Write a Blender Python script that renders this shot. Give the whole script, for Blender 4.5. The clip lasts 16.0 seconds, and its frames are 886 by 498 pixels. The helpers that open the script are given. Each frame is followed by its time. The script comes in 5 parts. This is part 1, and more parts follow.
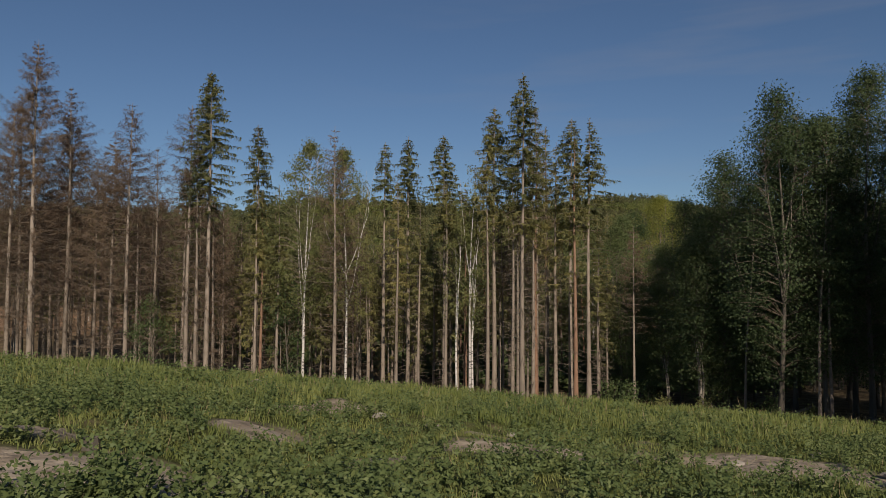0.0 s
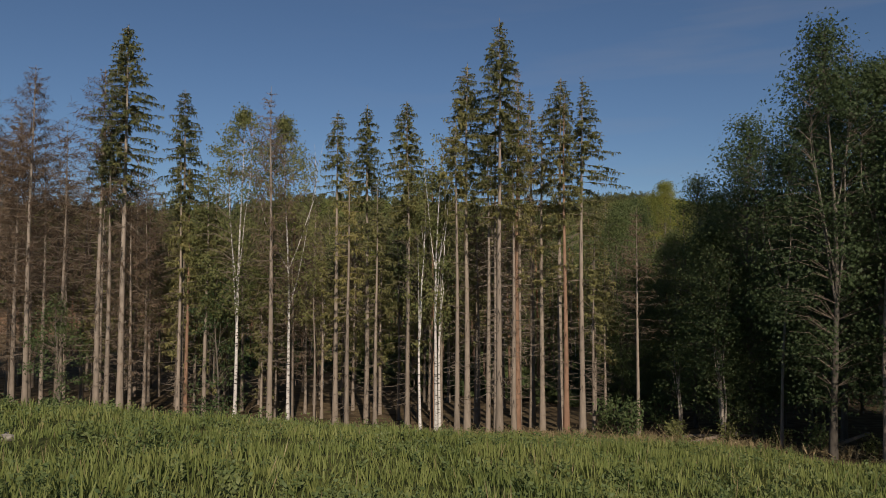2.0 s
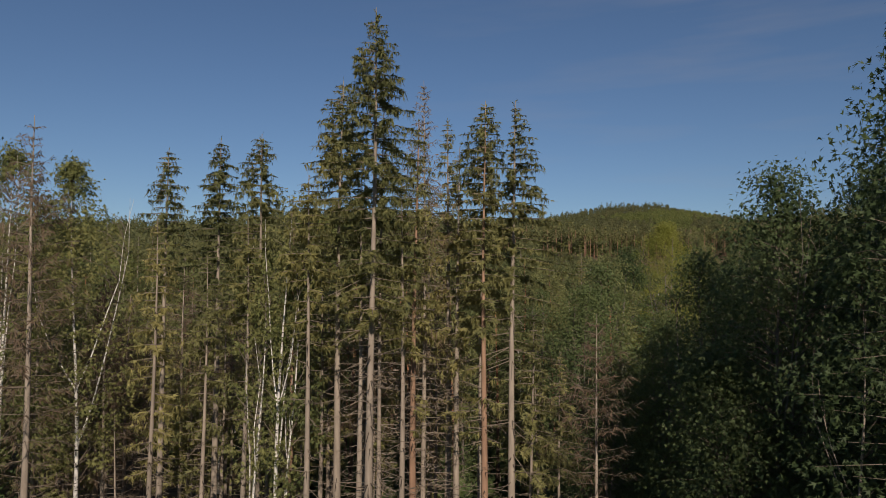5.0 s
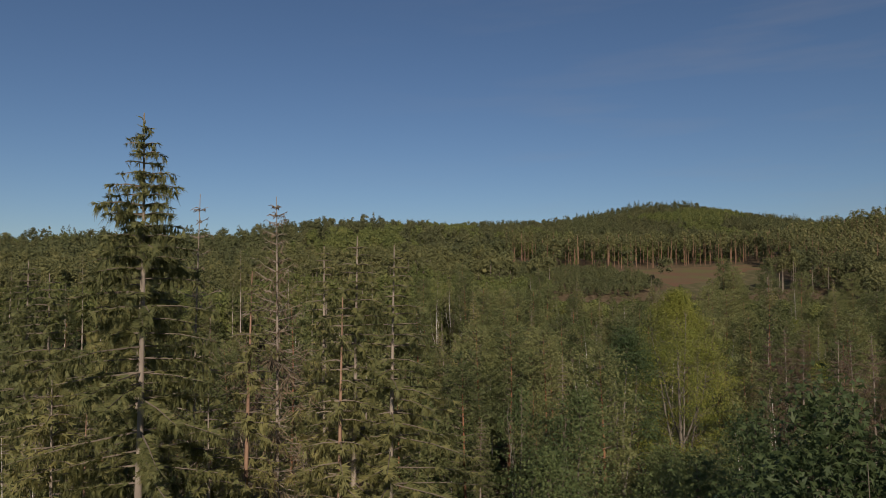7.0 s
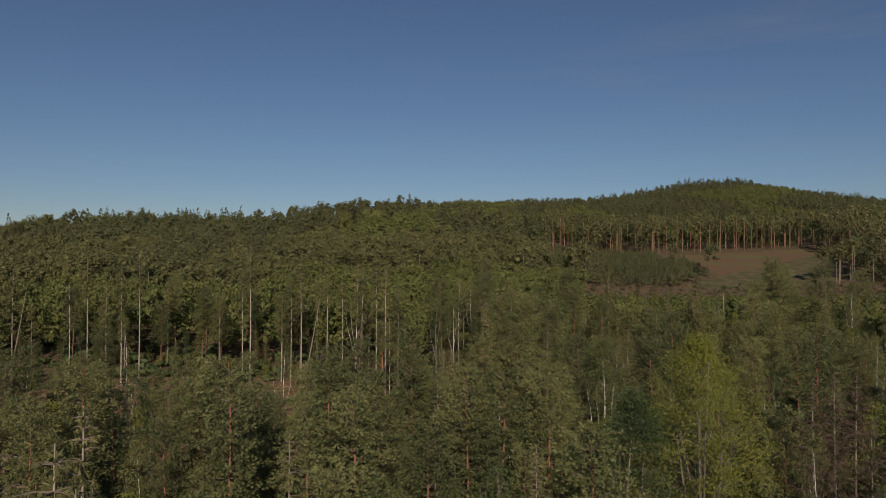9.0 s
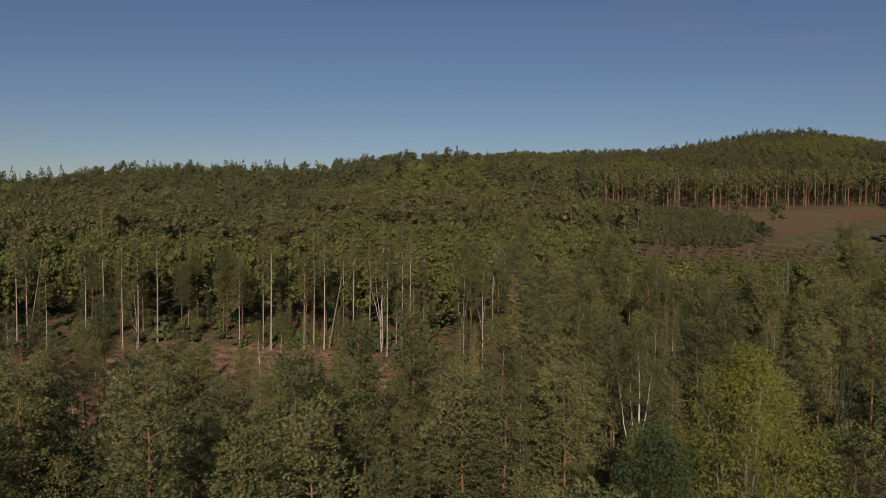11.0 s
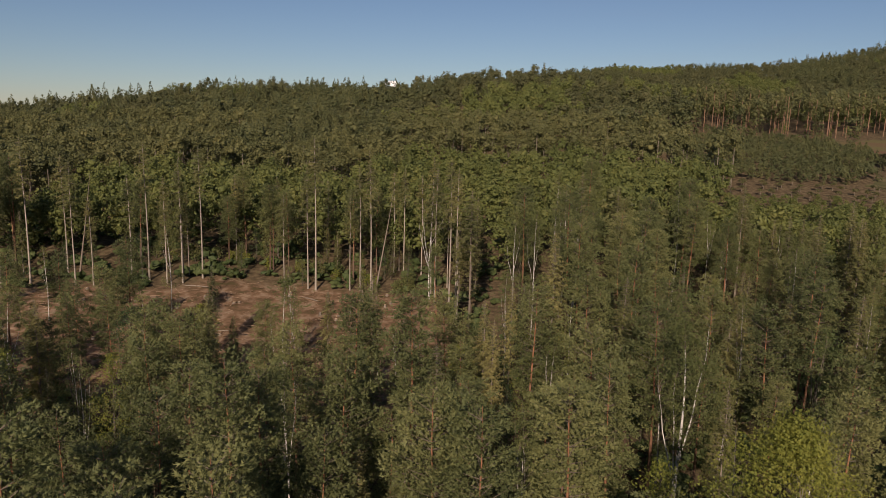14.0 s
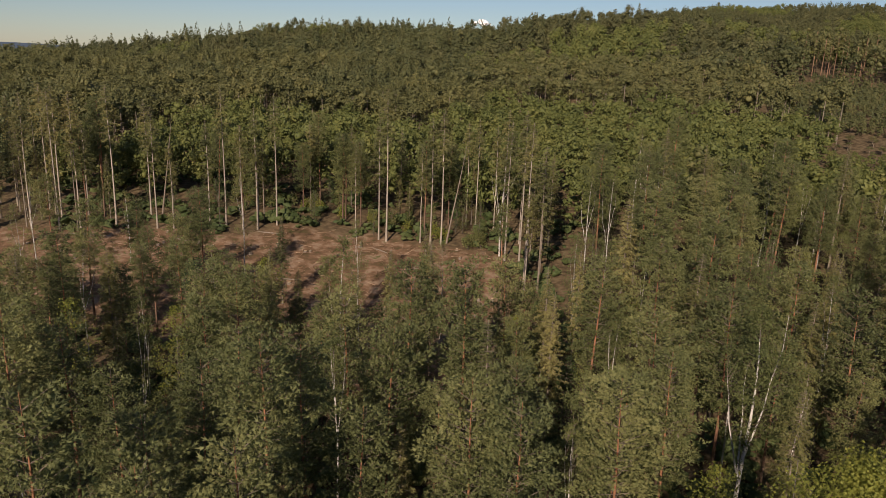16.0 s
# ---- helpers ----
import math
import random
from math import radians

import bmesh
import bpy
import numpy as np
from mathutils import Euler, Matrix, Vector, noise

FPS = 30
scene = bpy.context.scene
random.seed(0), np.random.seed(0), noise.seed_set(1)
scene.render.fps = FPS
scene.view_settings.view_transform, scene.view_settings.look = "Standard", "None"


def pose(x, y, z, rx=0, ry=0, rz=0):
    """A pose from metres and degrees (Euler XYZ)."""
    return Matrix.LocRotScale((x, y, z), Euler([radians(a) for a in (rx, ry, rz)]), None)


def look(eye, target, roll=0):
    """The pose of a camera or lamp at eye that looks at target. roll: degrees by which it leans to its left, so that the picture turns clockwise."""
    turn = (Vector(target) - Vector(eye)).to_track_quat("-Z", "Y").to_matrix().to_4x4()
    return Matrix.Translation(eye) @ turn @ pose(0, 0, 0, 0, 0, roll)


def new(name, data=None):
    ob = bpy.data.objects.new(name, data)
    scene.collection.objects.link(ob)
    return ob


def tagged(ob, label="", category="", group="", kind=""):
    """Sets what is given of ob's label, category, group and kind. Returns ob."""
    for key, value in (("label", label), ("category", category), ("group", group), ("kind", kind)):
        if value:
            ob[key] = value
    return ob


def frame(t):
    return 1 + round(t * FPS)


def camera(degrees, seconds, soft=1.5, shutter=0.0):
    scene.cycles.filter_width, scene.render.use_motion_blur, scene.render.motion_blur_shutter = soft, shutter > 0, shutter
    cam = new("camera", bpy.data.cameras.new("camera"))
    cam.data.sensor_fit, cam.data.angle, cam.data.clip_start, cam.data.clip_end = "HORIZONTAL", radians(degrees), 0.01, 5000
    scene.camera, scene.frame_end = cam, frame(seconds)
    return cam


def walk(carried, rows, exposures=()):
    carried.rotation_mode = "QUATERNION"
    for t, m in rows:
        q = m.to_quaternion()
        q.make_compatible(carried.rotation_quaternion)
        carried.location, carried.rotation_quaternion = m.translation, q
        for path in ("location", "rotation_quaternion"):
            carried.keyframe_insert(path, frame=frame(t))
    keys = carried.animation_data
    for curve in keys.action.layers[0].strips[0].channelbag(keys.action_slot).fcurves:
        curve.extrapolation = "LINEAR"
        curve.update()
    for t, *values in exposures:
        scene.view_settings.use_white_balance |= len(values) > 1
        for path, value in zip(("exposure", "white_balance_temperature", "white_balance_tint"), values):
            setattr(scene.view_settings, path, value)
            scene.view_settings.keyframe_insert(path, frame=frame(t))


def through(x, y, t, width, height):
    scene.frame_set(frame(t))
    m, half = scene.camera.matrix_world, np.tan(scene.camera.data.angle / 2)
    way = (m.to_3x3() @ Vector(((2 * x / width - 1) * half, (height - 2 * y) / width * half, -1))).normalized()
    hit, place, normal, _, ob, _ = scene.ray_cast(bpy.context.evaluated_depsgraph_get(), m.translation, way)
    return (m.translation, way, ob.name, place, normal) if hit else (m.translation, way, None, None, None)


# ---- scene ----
cam = camera(63.9, 16.0, 0.65)
PATH = [
    (0, (-2.444, 2.189, 15.17), (-2.28, 4.18, 15.263), 0.3),
    (0.5, (-1.721, 4.706, 15.058), (-1.559, 6.697, 15.149), 0.2),
    (1, (-0.769, 7.656, 14.868), (-0.607, 9.647, 14.963), 0.2),
    (1.5, (0.286, 10.546, 14.72), (0.448, 12.537, 14.818), 0.2),
    (2, (1.478, 13.717, 14.846), (1.641, 15.708, 14.939), 0.1),
    (2.5, (2.772, 16.713, 15.154), (2.924, 18.706, 15.239), 0.0),
    (3, (4.07, 19.895, 15.519), (4.224, 21.888, 15.595), -0.1),
    (5.5, (12.292, 34.956, 23.263), (12.395, 36.95, 23.382), 0.6),
    (6, (13.846, 38.045, 25.398), (13.921, 40.04, 25.507), 0.5),
    (6.5, (15.336, 40.785, 27.13), (15.397, 42.781, 27.238), 0.2),
    (7, (17.061, 43.781, 28.901), (17.104, 45.778, 29.006), -0.1),
    (7.5, (18.8, 46.646, 30.365), (18.819, 48.644, 30.467), -0.5),
    (8, (20.093, 48.951, 31.553), (20.075, 50.949, 31.64), -0.2),
    (8.5, (21.35, 51.153, 32.844), (21.299, 53.152, 32.906), -0.1),
    (9, (22.699, 53.383, 33.987), (22.609, 55.381, 34.019), 0.3),
    (11.5, (27.831, 67.393, 36.865), (27.542, 69.366, 36.716), 0.9),
    (12, (29.057, 69.819, 37.657), (28.724, 71.782, 37.467), 1.1),
    (12.5, (30.077, 71.893, 38.382), (29.705, 73.844, 38.153), 1.1),
    (13, (31.002, 73.971, 38.965), (30.589, 75.91, 38.694), 1.2),
    (13.5, (31.71, 75.798, 39.513), (31.257, 77.721, 39.204), 1.4),
    (14, (32.185, 77.181, 40.072), (31.688, 79.087, 39.721), 1.5),
    (14.5, (32.576, 78.211, 40.486), (32.031, 80.095, 40.093), 1.7),
    (15, (32.805, 79.056, 41.062), (32.212, 80.916, 40.625), 1.9),
    (15.5, (33.226, 80.105, 41.391), (32.578, 81.937, 40.914), 2.0),
    (16, (33.26, 80.768, 41.689), (32.557, 82.568, 41.174), 2.2),
]
walk(cam, [(t, look(eye, aim, roll)) for t, eye, aim, roll in PATH],
     [(0.0, 0.02, 6480, 12), (5.5, 0.13, 6500, 13), (9.0, -0.2, 6620, 15), (12.0, -0.14, 6950, 20), (16.0, 0.32, 6950, 19)])

# ---- world, sun ----
SUN_TURN, SUN_RISE = 5.0, 27.0   # degrees right of straight behind, degrees above the horizon
sun_way = Vector((math.sin(radians(SUN_TURN)) * math.cos(radians(SUN_RISE)),
                  -math.cos(radians(SUN_TURN)) * math.cos(radians(SUN_RISE)), math.sin(radians(SUN_RISE))))
sun = new("sun", bpy.data.lights.new("sun", "SUN"))
sun.data.energy, sun.data.angle, sun.data.color = 4.6, radians(0.6), (1.0, 0.87, 0.72)
sun.matrix_world = look((0, 0, 200), Vector((0, 0, 200)) - sun_way)

world = bpy.data.worlds.new("sky")
scene.world = world
world.use_nodes = True
wn, wl = world.node_tree.nodes, world.node_tree.links
wn.clear()
sky = wn.new("ShaderNodeTexSky")
sky.sky_type, sky.sun_disc = "NISHITA", False
sky.sun_elevation, sky.sun_rotation = radians(SUN_RISE), math.atan2(sun_way.x, sun_way.y)
sky.air_density, sky.dust_density, sky.ozone_density, sky.altitude = 1.0, 0.2, 4.5, 600
# thin high cloud, stretched along the horizon
wco = wn.new("ShaderNodeTexCoord")
wmap = wn.new("ShaderNodeMapping")
wmap.inputs["Scale"].default_value = (1.6, 1.6, 13.0)
wmap.inputs["Rotation"].default_value = (0.0, 0.06, 2.3)
wnoise = wn.new("ShaderNodeTexNoise")
wnoise.inputs["Scale"].default_value, wnoise.inputs["Detail"].default_value = 1.7, 6.0
wramp = wn.new("ShaderNodeMapRange")
wramp.inputs["From Min"].default_value, wramp.inputs["From Max"].default_value = 0.47, 0.76
wramp.inputs["To Max"].default_value = 0.22
wmix = wn.new("ShaderNodeMixRGB")
wmix.inputs["Color2"].default_value = (5.2, 5.0, 5.0, 1)
wbg, wout = wn.new("ShaderNodeBackground"), wn.new("ShaderNodeOutputWorld")
wbg.inputs["Strength"].default_value = 0.055
wl.new(wco.outputs["Generated"], wmap.inputs["Vector"])
wl.new(wmap.outputs["Vector"], wnoise.inputs["Vector"])
wl.new(wnoise.outputs["Fac"], wramp.inputs["Value"])
wsep, wside, wmul = wn.new("ShaderNodeSeparateXYZ"), wn.new("ShaderNodeMapRange"), wn.new("ShaderNodeMath")
wside.inputs["From Min"].default_value, wside.inputs["From Max"].default_value = -0.15, 0.35
wmul.operation = "MULTIPLY"
wl.new(wco.outputs["Generated"], wsep.inputs[0])
wl.new(wsep.outputs["X"], wside.inputs["Value"])
wl.new(wramp.outputs["Result"], wmul.inputs[0])
wl.new(wside.outputs["Result"], wmul.inputs[1])
wl.new(wmul.outputs[0], wmix.inputs["Fac"])
wl.new(sky.outputs["Color"], wmix.inputs["Color1"])
wl.new(wmix.outputs["Color"], wbg.inputs["Color"])
wl.new(wbg.outputs["Background"], wout.inputs["Surface"])


# ---- materials ----
def node_mat(name):
    m = bpy.data.materials.new(name)
    m.use_nodes = True
    m.node_tree.nodes.clear()
    return m, m.node_tree.nodes, m.node_tree.links


def ramp_of(nodes, stops):
    r = nodes.new("ShaderNodeValToRGB")
    e = r.color_ramp.elements
    while len(e) < len(stops):
        e.new(0.5)
    for el, (pos, col) in zip(e, stops):
        el.position, el.color = pos, (*col, 1)
    return r


def foliage(name, dark, mid, light, through=0.3, patch=0.16, rough=0.6, grain=7.0, relief=0.0, single=True):
    """Leaves and needles: a tint for each leaf, for each tree and for each patch of the wood."""
    m, n, l = node_mat(name)
    geo, info = n.new("ShaderNodeNewGeometry"), n.new("ShaderNodeObjectInfo")
    noi = n.new("ShaderNodeTexNoise")
    noi.inputs["Scale"].default_value, noi.inputs["Detail"].default_value = patch, 3.0
    l.new(geo.outputs["Position"], noi.inputs["Vector"])
    a = n.new("ShaderNodeMath")
    a.operation = "MULTIPLY_ADD"
    a.inputs[1].default_value, a.inputs[2].default_value = 0.20, -0.76
    l.new(geo.outputs["Random Per Island"], a.inputs[0])
    fine = n.new("ShaderNodeTexNoise")
    fine.inputs["Scale"].default_value, fine.inputs["Detail"].default_value = grain, 3.0
    l.new(geo.outputs["Position"], fine.inputs["Vector"])
    g = n.new("ShaderNodeMath")
    g.operation = "MULTIPLY_ADD"
    g.inputs[1].default_value = 0.9
    l.new(fine.outputs["Fac"], g.inputs[0])
    l.new(a.outputs[0], g.inputs[2])
    b = n.new("ShaderNodeMath")
    b.operation = "MULTIPLY_ADD"
    b.inputs[1].default_value = 1.0
    l.new(noi.outputs["Fac"], b.inputs[0])
    l.new(g.outputs[0], b.inputs[2])
    c = n.new("ShaderNodeMath")
    c.operation = "MULTIPLY_ADD"
    c.inputs[1].default_value = 0.46
    c.inputs[0].default_value = 0.5
    if single:
        l.new(info.outputs["Random"], c.inputs[0])
    l.new(b.outputs[0], c.inputs[2])
    r = ramp_of(n, [(0.12, dark), (0.5, mid), (0.88, light)])
    l.new(c.outputs[0], r.inputs["Fac"])
    p, t, mx, o = n.new("ShaderNodeBsdfPrincipled"), n.new("ShaderNodeBsdfTranslucent"), n.new("ShaderNodeMixShader"), n.new("ShaderNodeOutputMaterial")
    p.inputs["Roughness"].default_value = rough
    p.inputs["Specular IOR Level"].default_value = 0.25
    l.new(r.outputs["Color"], p.inputs["Base Color"])
    l.new(r.outputs["Color"], t.inputs["Color"])
    mx.inputs["Fac"].default_value = through
    if relief:
        bp = n.new("ShaderNodeBump")
        bp.inputs["Strength"].default_value, bp.inputs["Distance"].default_value = 1.0, relief
        l.new(fine.outputs["Fac"], bp.inputs["Height"])
        l.new(bp.outputs["Normal"], p.inputs["Normal"])
        l.new(bp.outputs["Normal"], t.inputs["Normal"])
    l.new(p.outputs[0], mx.inputs[1])
    l.new(t.outputs[0], mx.inputs[2])
    l.new(mx.outputs[0], o.inputs["Surface"])
    return m


def bark(name, low, high, from_z=0.0, to_z=1.0, scale=6.0, stretch=0.2, marks=None, bump=0.5):
    """Bark whose colour goes from low to high up the stem, with plates, lichen and, for birch, dark marks."""
    m, n, l = node_mat(name)
    tc, geo, info = n.new("ShaderNodeTexCoord"), n.new("ShaderNodeNewGeometry"), n.new("ShaderNodeObjectInfo")
    sep = n.new("ShaderNodeSeparateXYZ")
    l.new(tc.outputs["Object"], sep.inputs[0])
    mr = n.new("ShaderNodeMapRange")
    mr.inputs["From Min"].default_value, mr.inputs["From Max"].default_value = from_z, to_z
    l.new(sep.outputs["Z"], mr.inputs["Value"])
    mp = n.new("ShaderNodeMapping")
    mp.inputs["Scale"].default_value = (1, 1, stretch)
    l.new(tc.outputs["Object"], mp.inputs["Vector"])
    noi = n.new("ShaderNodeTexNoise")
    noi.inputs["Scale"].default_value, noi.inputs["Detail"].default_value = scale, 6.0
    l.new(mp.outputs["Vector"], noi.inputs["Vector"])
    big = n.new("ShaderNodeTexNoise")
    big.inputs["Scale"].default_value, big.inputs["Detail"].default_value = 0.7, 3.0
    l.new(geo.outputs["Position"], big.inputs["Vector"])
    mix = n.new("ShaderNodeMixRGB")
    mix.inputs["Color1"].default_value, mix.inputs["Color2"].default_value = (*low, 1), (*high, 1)
    l.new(mr.outputs["Result"], mix.inputs["Fac"])
    val = n.new("ShaderNodeHueSaturation")
    v = n.new("ShaderNodeMath")
    v.operation = "MULTIPLY_ADD"
    v.inputs[1].default_value, v.inputs[2].default_value = 0.9, 0.25
    l.new(noi.outputs["Fac"], v.inputs[0])
    v2 = n.new("ShaderNodeMath")
    v2.operation = "MULTIPLY_ADD"
    v2.inputs[1].default_value = 0.6
    l.new(big.outputs["Fac"], v2.inputs[0])
    l.new(v.outputs[0], v2.inputs[2])
    v3 = n.new("ShaderNodeMath")
    v3.operation = "MULTIPLY_ADD"
    v3.inputs[1].default_value = 0.3
    v3.inputs[2].default_value = -0.15
    l.new(info.outputs["Random"], v3.inputs[0])
    v4 = n.new("ShaderNodeMath")
    l.new(v2.outputs[0], v4.inputs[0])
    l.new(v3.outputs[0], v4.inputs[1])
    l.new(v4.outputs[0], val.inputs["Value"])
    l.new(mix.outputs["Color"], val.inputs["Color"])
    col = val.outputs["Color"]
    if marks:
        mp2 = n.new("ShaderNodeMapping")
        mp2.inputs["Scale"].default_value = (2.0, 2.0, 7.0)
        l.new(tc.outputs["Object"], mp2.inputs["Vector"])
        nm = n.new("ShaderNodeTexNoise")
        nm.inputs["Scale"].default_value, nm.inputs["Detail"].default_value = 1.4, 4.0
        l.new(mp2.outputs["Vector"], nm.inputs["Vector"])
        st = n.new("ShaderNodeMapRange")
        st.inputs["From Min"].default_value, st.inputs["From Max"].default_value = 0.56, 0.64
        l.new(nm.outputs["Fac"], st.inputs["Value"])
        mk = n.new("ShaderNodeMixRGB")
        mk.inputs["Color2"].default_value = (*marks, 1)
        l.new(st.outputs["Result"], mk.inputs["Fac"])
        l.new(col, mk.inputs["Color1"])
        col = mk.outputs["Color"]
    p, o, bp = n.new("ShaderNodeBsdfPrincipled"), n.new("ShaderNodeOutputMaterial"), n.new("ShaderNodeBump")
    bp.inputs["Strength"].default_value, bp.inputs["Distance"].default_value = bump, 0.03
    l.new(noi.outputs["Fac"], bp.inputs["Height"])
    l.new(bp.outputs["Normal"], p.inputs["Normal"])
    p.inputs["Roughness"].default_value = 0.85
    p.inputs["Specular IOR Level"].default_value = 0.2
    l.new(col, p.inputs["Base Color"])
    l.new(p.outputs[0], o.inputs["Surface"])
    return m


def mottled(name, a, b, scale, rough=0.9, bump=0.3):
    """A two-tone rough surface: stone, cut wood, slash."""
    m, n, l = node_mat(name)
    geo, info = n.new("ShaderNodeNewGeometry"), n.new("ShaderNodeObjectInfo")
    noi = n.new("ShaderNodeTexNoise")
    noi.inputs["Scale"].default_value, noi.inputs["Detail"].default_value = scale, 7.0
    l.new(geo.outputs["Position"], noi.inputs["Vector"])
    ad = n.new("ShaderNodeMath")
    ad.operation = "MULTIPLY_ADD"
    ad.inputs[1].default_value, ad.inputs[2].default_value = 0.5, -0.25
    l.new(geo.outputs["Random Per Island"], ad.inputs[0])
    sm = n.new("ShaderNodeMath")
    l.new(ad.outputs[0], sm.inputs[0])
    l.new(noi.outputs["Fac"], sm.inputs[1])
    r = ramp_of(n, [(0.3, a), (0.7, b)])
    l.new(sm.outputs[0], r.inputs["Fac"])
    p, o, bp = n.new("ShaderNodeBsdfPrincipled"), n.new("ShaderNodeOutputMaterial"), n.new("ShaderNodeBump")
    bp.inputs["Strength"].default_value, bp.inputs["Distance"].default_value = bump, 0.05
    l.new(noi.outputs["Fac"], bp.inputs["Height"])
    l.new(bp.outputs["Normal"], p.inputs["Normal"])
    p.inputs["Roughness"].default_value = rough
    p.inputs["Specular IOR Level"].default_value = 0.2
    l.new(r.outputs["Color"], p.inputs["Base Color"])
    l.new(p.outputs[0], o.inputs["Surface"])
    return m


M_SPRUCE = foliage("spruce_needles", (0.080, 0.094, 0.042), (0.168, 0.176, 0.068), (0.275, 0.250, 0.092), 0.45, grain=9.0, relief=0.06)
M_OLIVE = foliage("olive_needles", (0.120, 0.124, 0.056), (0.228, 0.224, 0.088), (0.35, 0.31, 0.12), 0.45, grain=9.0, relief=0.06)
M_TAN = foliage("tan_twigs", (0.12, 0.085, 0.055), (0.20, 0.15, 0.095), (0.29, 0.22, 0.14), 0.3)
M_BROWN = foliage("brown_needles", (0.077, 0.052, 0.035), (0.135, 0.094, 0.061), (0.200, 0.146, 0.096), 0.35)
M_PINE = foliage("pine_needles", (0.078, 0.096, 0.040), (0.165, 0.184, 0.072), (0.255, 0.258, 0.100), 0.42, grain=7.0, relief=0.06)
M_BEECH = foliage("beech_leaves", (0.040, 0.066, 0.026), (0.082, 0.118, 0.043), (0.145, 0.172, 0.062), 0.38, grain=9.0, relief=0.06)
M_YELLOW = foliage("yellowing_leaves", (0.110, 0.138, 0.030), (0.205, 0.228, 0.046), (0.320, 0.305, 0.062), 0.42, grain=9.0, relief=0.06, single=False)
M_BIRCH = foliage("birch_leaves", (0.076, 0.098, 0.036), (0.148, 0.166, 0.058), (0.235, 0.230, 0.084), 0.42, grain=9.0, relief=0.06)
M_WOOD = foliage("wood_canopy", (0.048, 0.059, 0.031), (0.101, 0.109, 0.047), (0.174, 0.161, 0.070), 0.3, 0.11, grain=2.2, relief=0.1, single=False)
M_WOOD_LIGHT = foliage("light_canopy", (0.066, 0.086, 0.029), (0.125, 0.147, 0.044), (0.204, 0.205, 0.062), 0.3, 0.11, grain=2.2, relief=0.1, single=False)
M_WOOD_PINE = foliage("pine_canopy", (0.062, 0.073, 0.033), (0.128, 0.134, 0.053), (0.216, 0.200, 0.077), 0.3, 0.11, grain=2.2, relief=0.1, single=False)
# darker copy of the beech leaves, with the front grove's shade in the tint
M_BEECH_SHADED = foliage("shaded_beech_leaves", (0.033, 0.052, 0.021), (0.066, 0.097, 0.037), (0.116, 0.142, 0.055), 0.38)
M_WOOD_DARK = foliage("dark_canopy", (0.046, 0.059, 0.030), (0.092, 0.105, 0.043), (0.161, 0.152, 0.059), 0.25, 0.11, grain=2.2, relief=0.1, single=False)
M_GRASS = foliage("meadow_grass", (0.084, 0.118, 0.034), (0.154, 0.190, 0.053), (0.240, 0.254, 0.082), 0.35, 0.35)
M_WEED = foliage("weed_leaves", (0.067, 0.103, 0.036), (0.130, 0.168, 0.058), (0.216, 0.235, 0.086), 0.35, 0.5)
M_STRAW = foliage("dry_stalks", (0.160, 0.125, 0.065), (0.260, 0.205, 0.110), (0.360, 0.300, 0.180), 0.2, 0.5)
M_BARK = bark("spruce_bark", (0.195, 0.162, 0.127), (0.25, 0.21, 0.168), 0.0, 20.0)
M_BARK_RED = bark("flaking_bark", (0.203, 0.121, 0.078), (0.257, 0.164, 0.109), 0.0, 20.0)
M_BARK_PINE = bark("pine_bark", (0.125, 0.082, 0.058), (0.255, 0.125, 0.068), 4.0, 12.0)
M_BARK_BIRCH = bark("birch_bark", (0.468, 0.445, 0.406), (0.515, 0.491, 0.445), 0.0, 10.0, 5.0, 1.0, (0.055, 0.047, 0.043), 0.2)
M_BARK_BEECH = bark("beech_bark", (0.094, 0.082, 0.066), (0.156, 0.136, 0.109), 0.0, 16.0)
M_TWIG = bark("dead_twigs", (0.118, 0.094, 0.070), (0.150, 0.122, 0.094), 0.0, 20.0)
M_PALE = bark("pale_bark", (0.30, 0.26, 0.21), (0.36, 0.31, 0.26), 0.0, 20.0)
M_GREY = bark("grey_deadwood", (0.185, 0.150, 0.118), (0.240, 0.200, 0.160), 0.0, 10.0)
M_STONE = mottled("pale_stone", (0.12, 0.108, 0.09), (0.26, 0.235, 0.20), 3.0)
M_CUT = mottled("cut_wood", (0.40, 0.28, 0.15), (0.58, 0.43, 0.26), 5.0)
M_SLASH = mottled("felling_slash", (0.17, 0.10, 0.06), (0.38, 0.27, 0.18), 1.5)


# ---- the lie of the land ----
def sst(a, b, v):
    v = np.clip((np.asarray(v, float) - a) / (b - a), 0, 1)
    return v * v * (3 - 2 * v)


PY = (-400, -60, 0, 26, 44, 63, 80, 100, 130, 170, 200, 270, 350, 450, 520, 700, 850, 950, 1300, 2600, 6000)
PZ = (16, 14.5, 12.9, 10.6, 8.6, 3.6, 2.6, 2.2, 2.5, 5.2, 9.5, 19, 30, 41, 43, 60, 88, 103, 70, 10, -20)


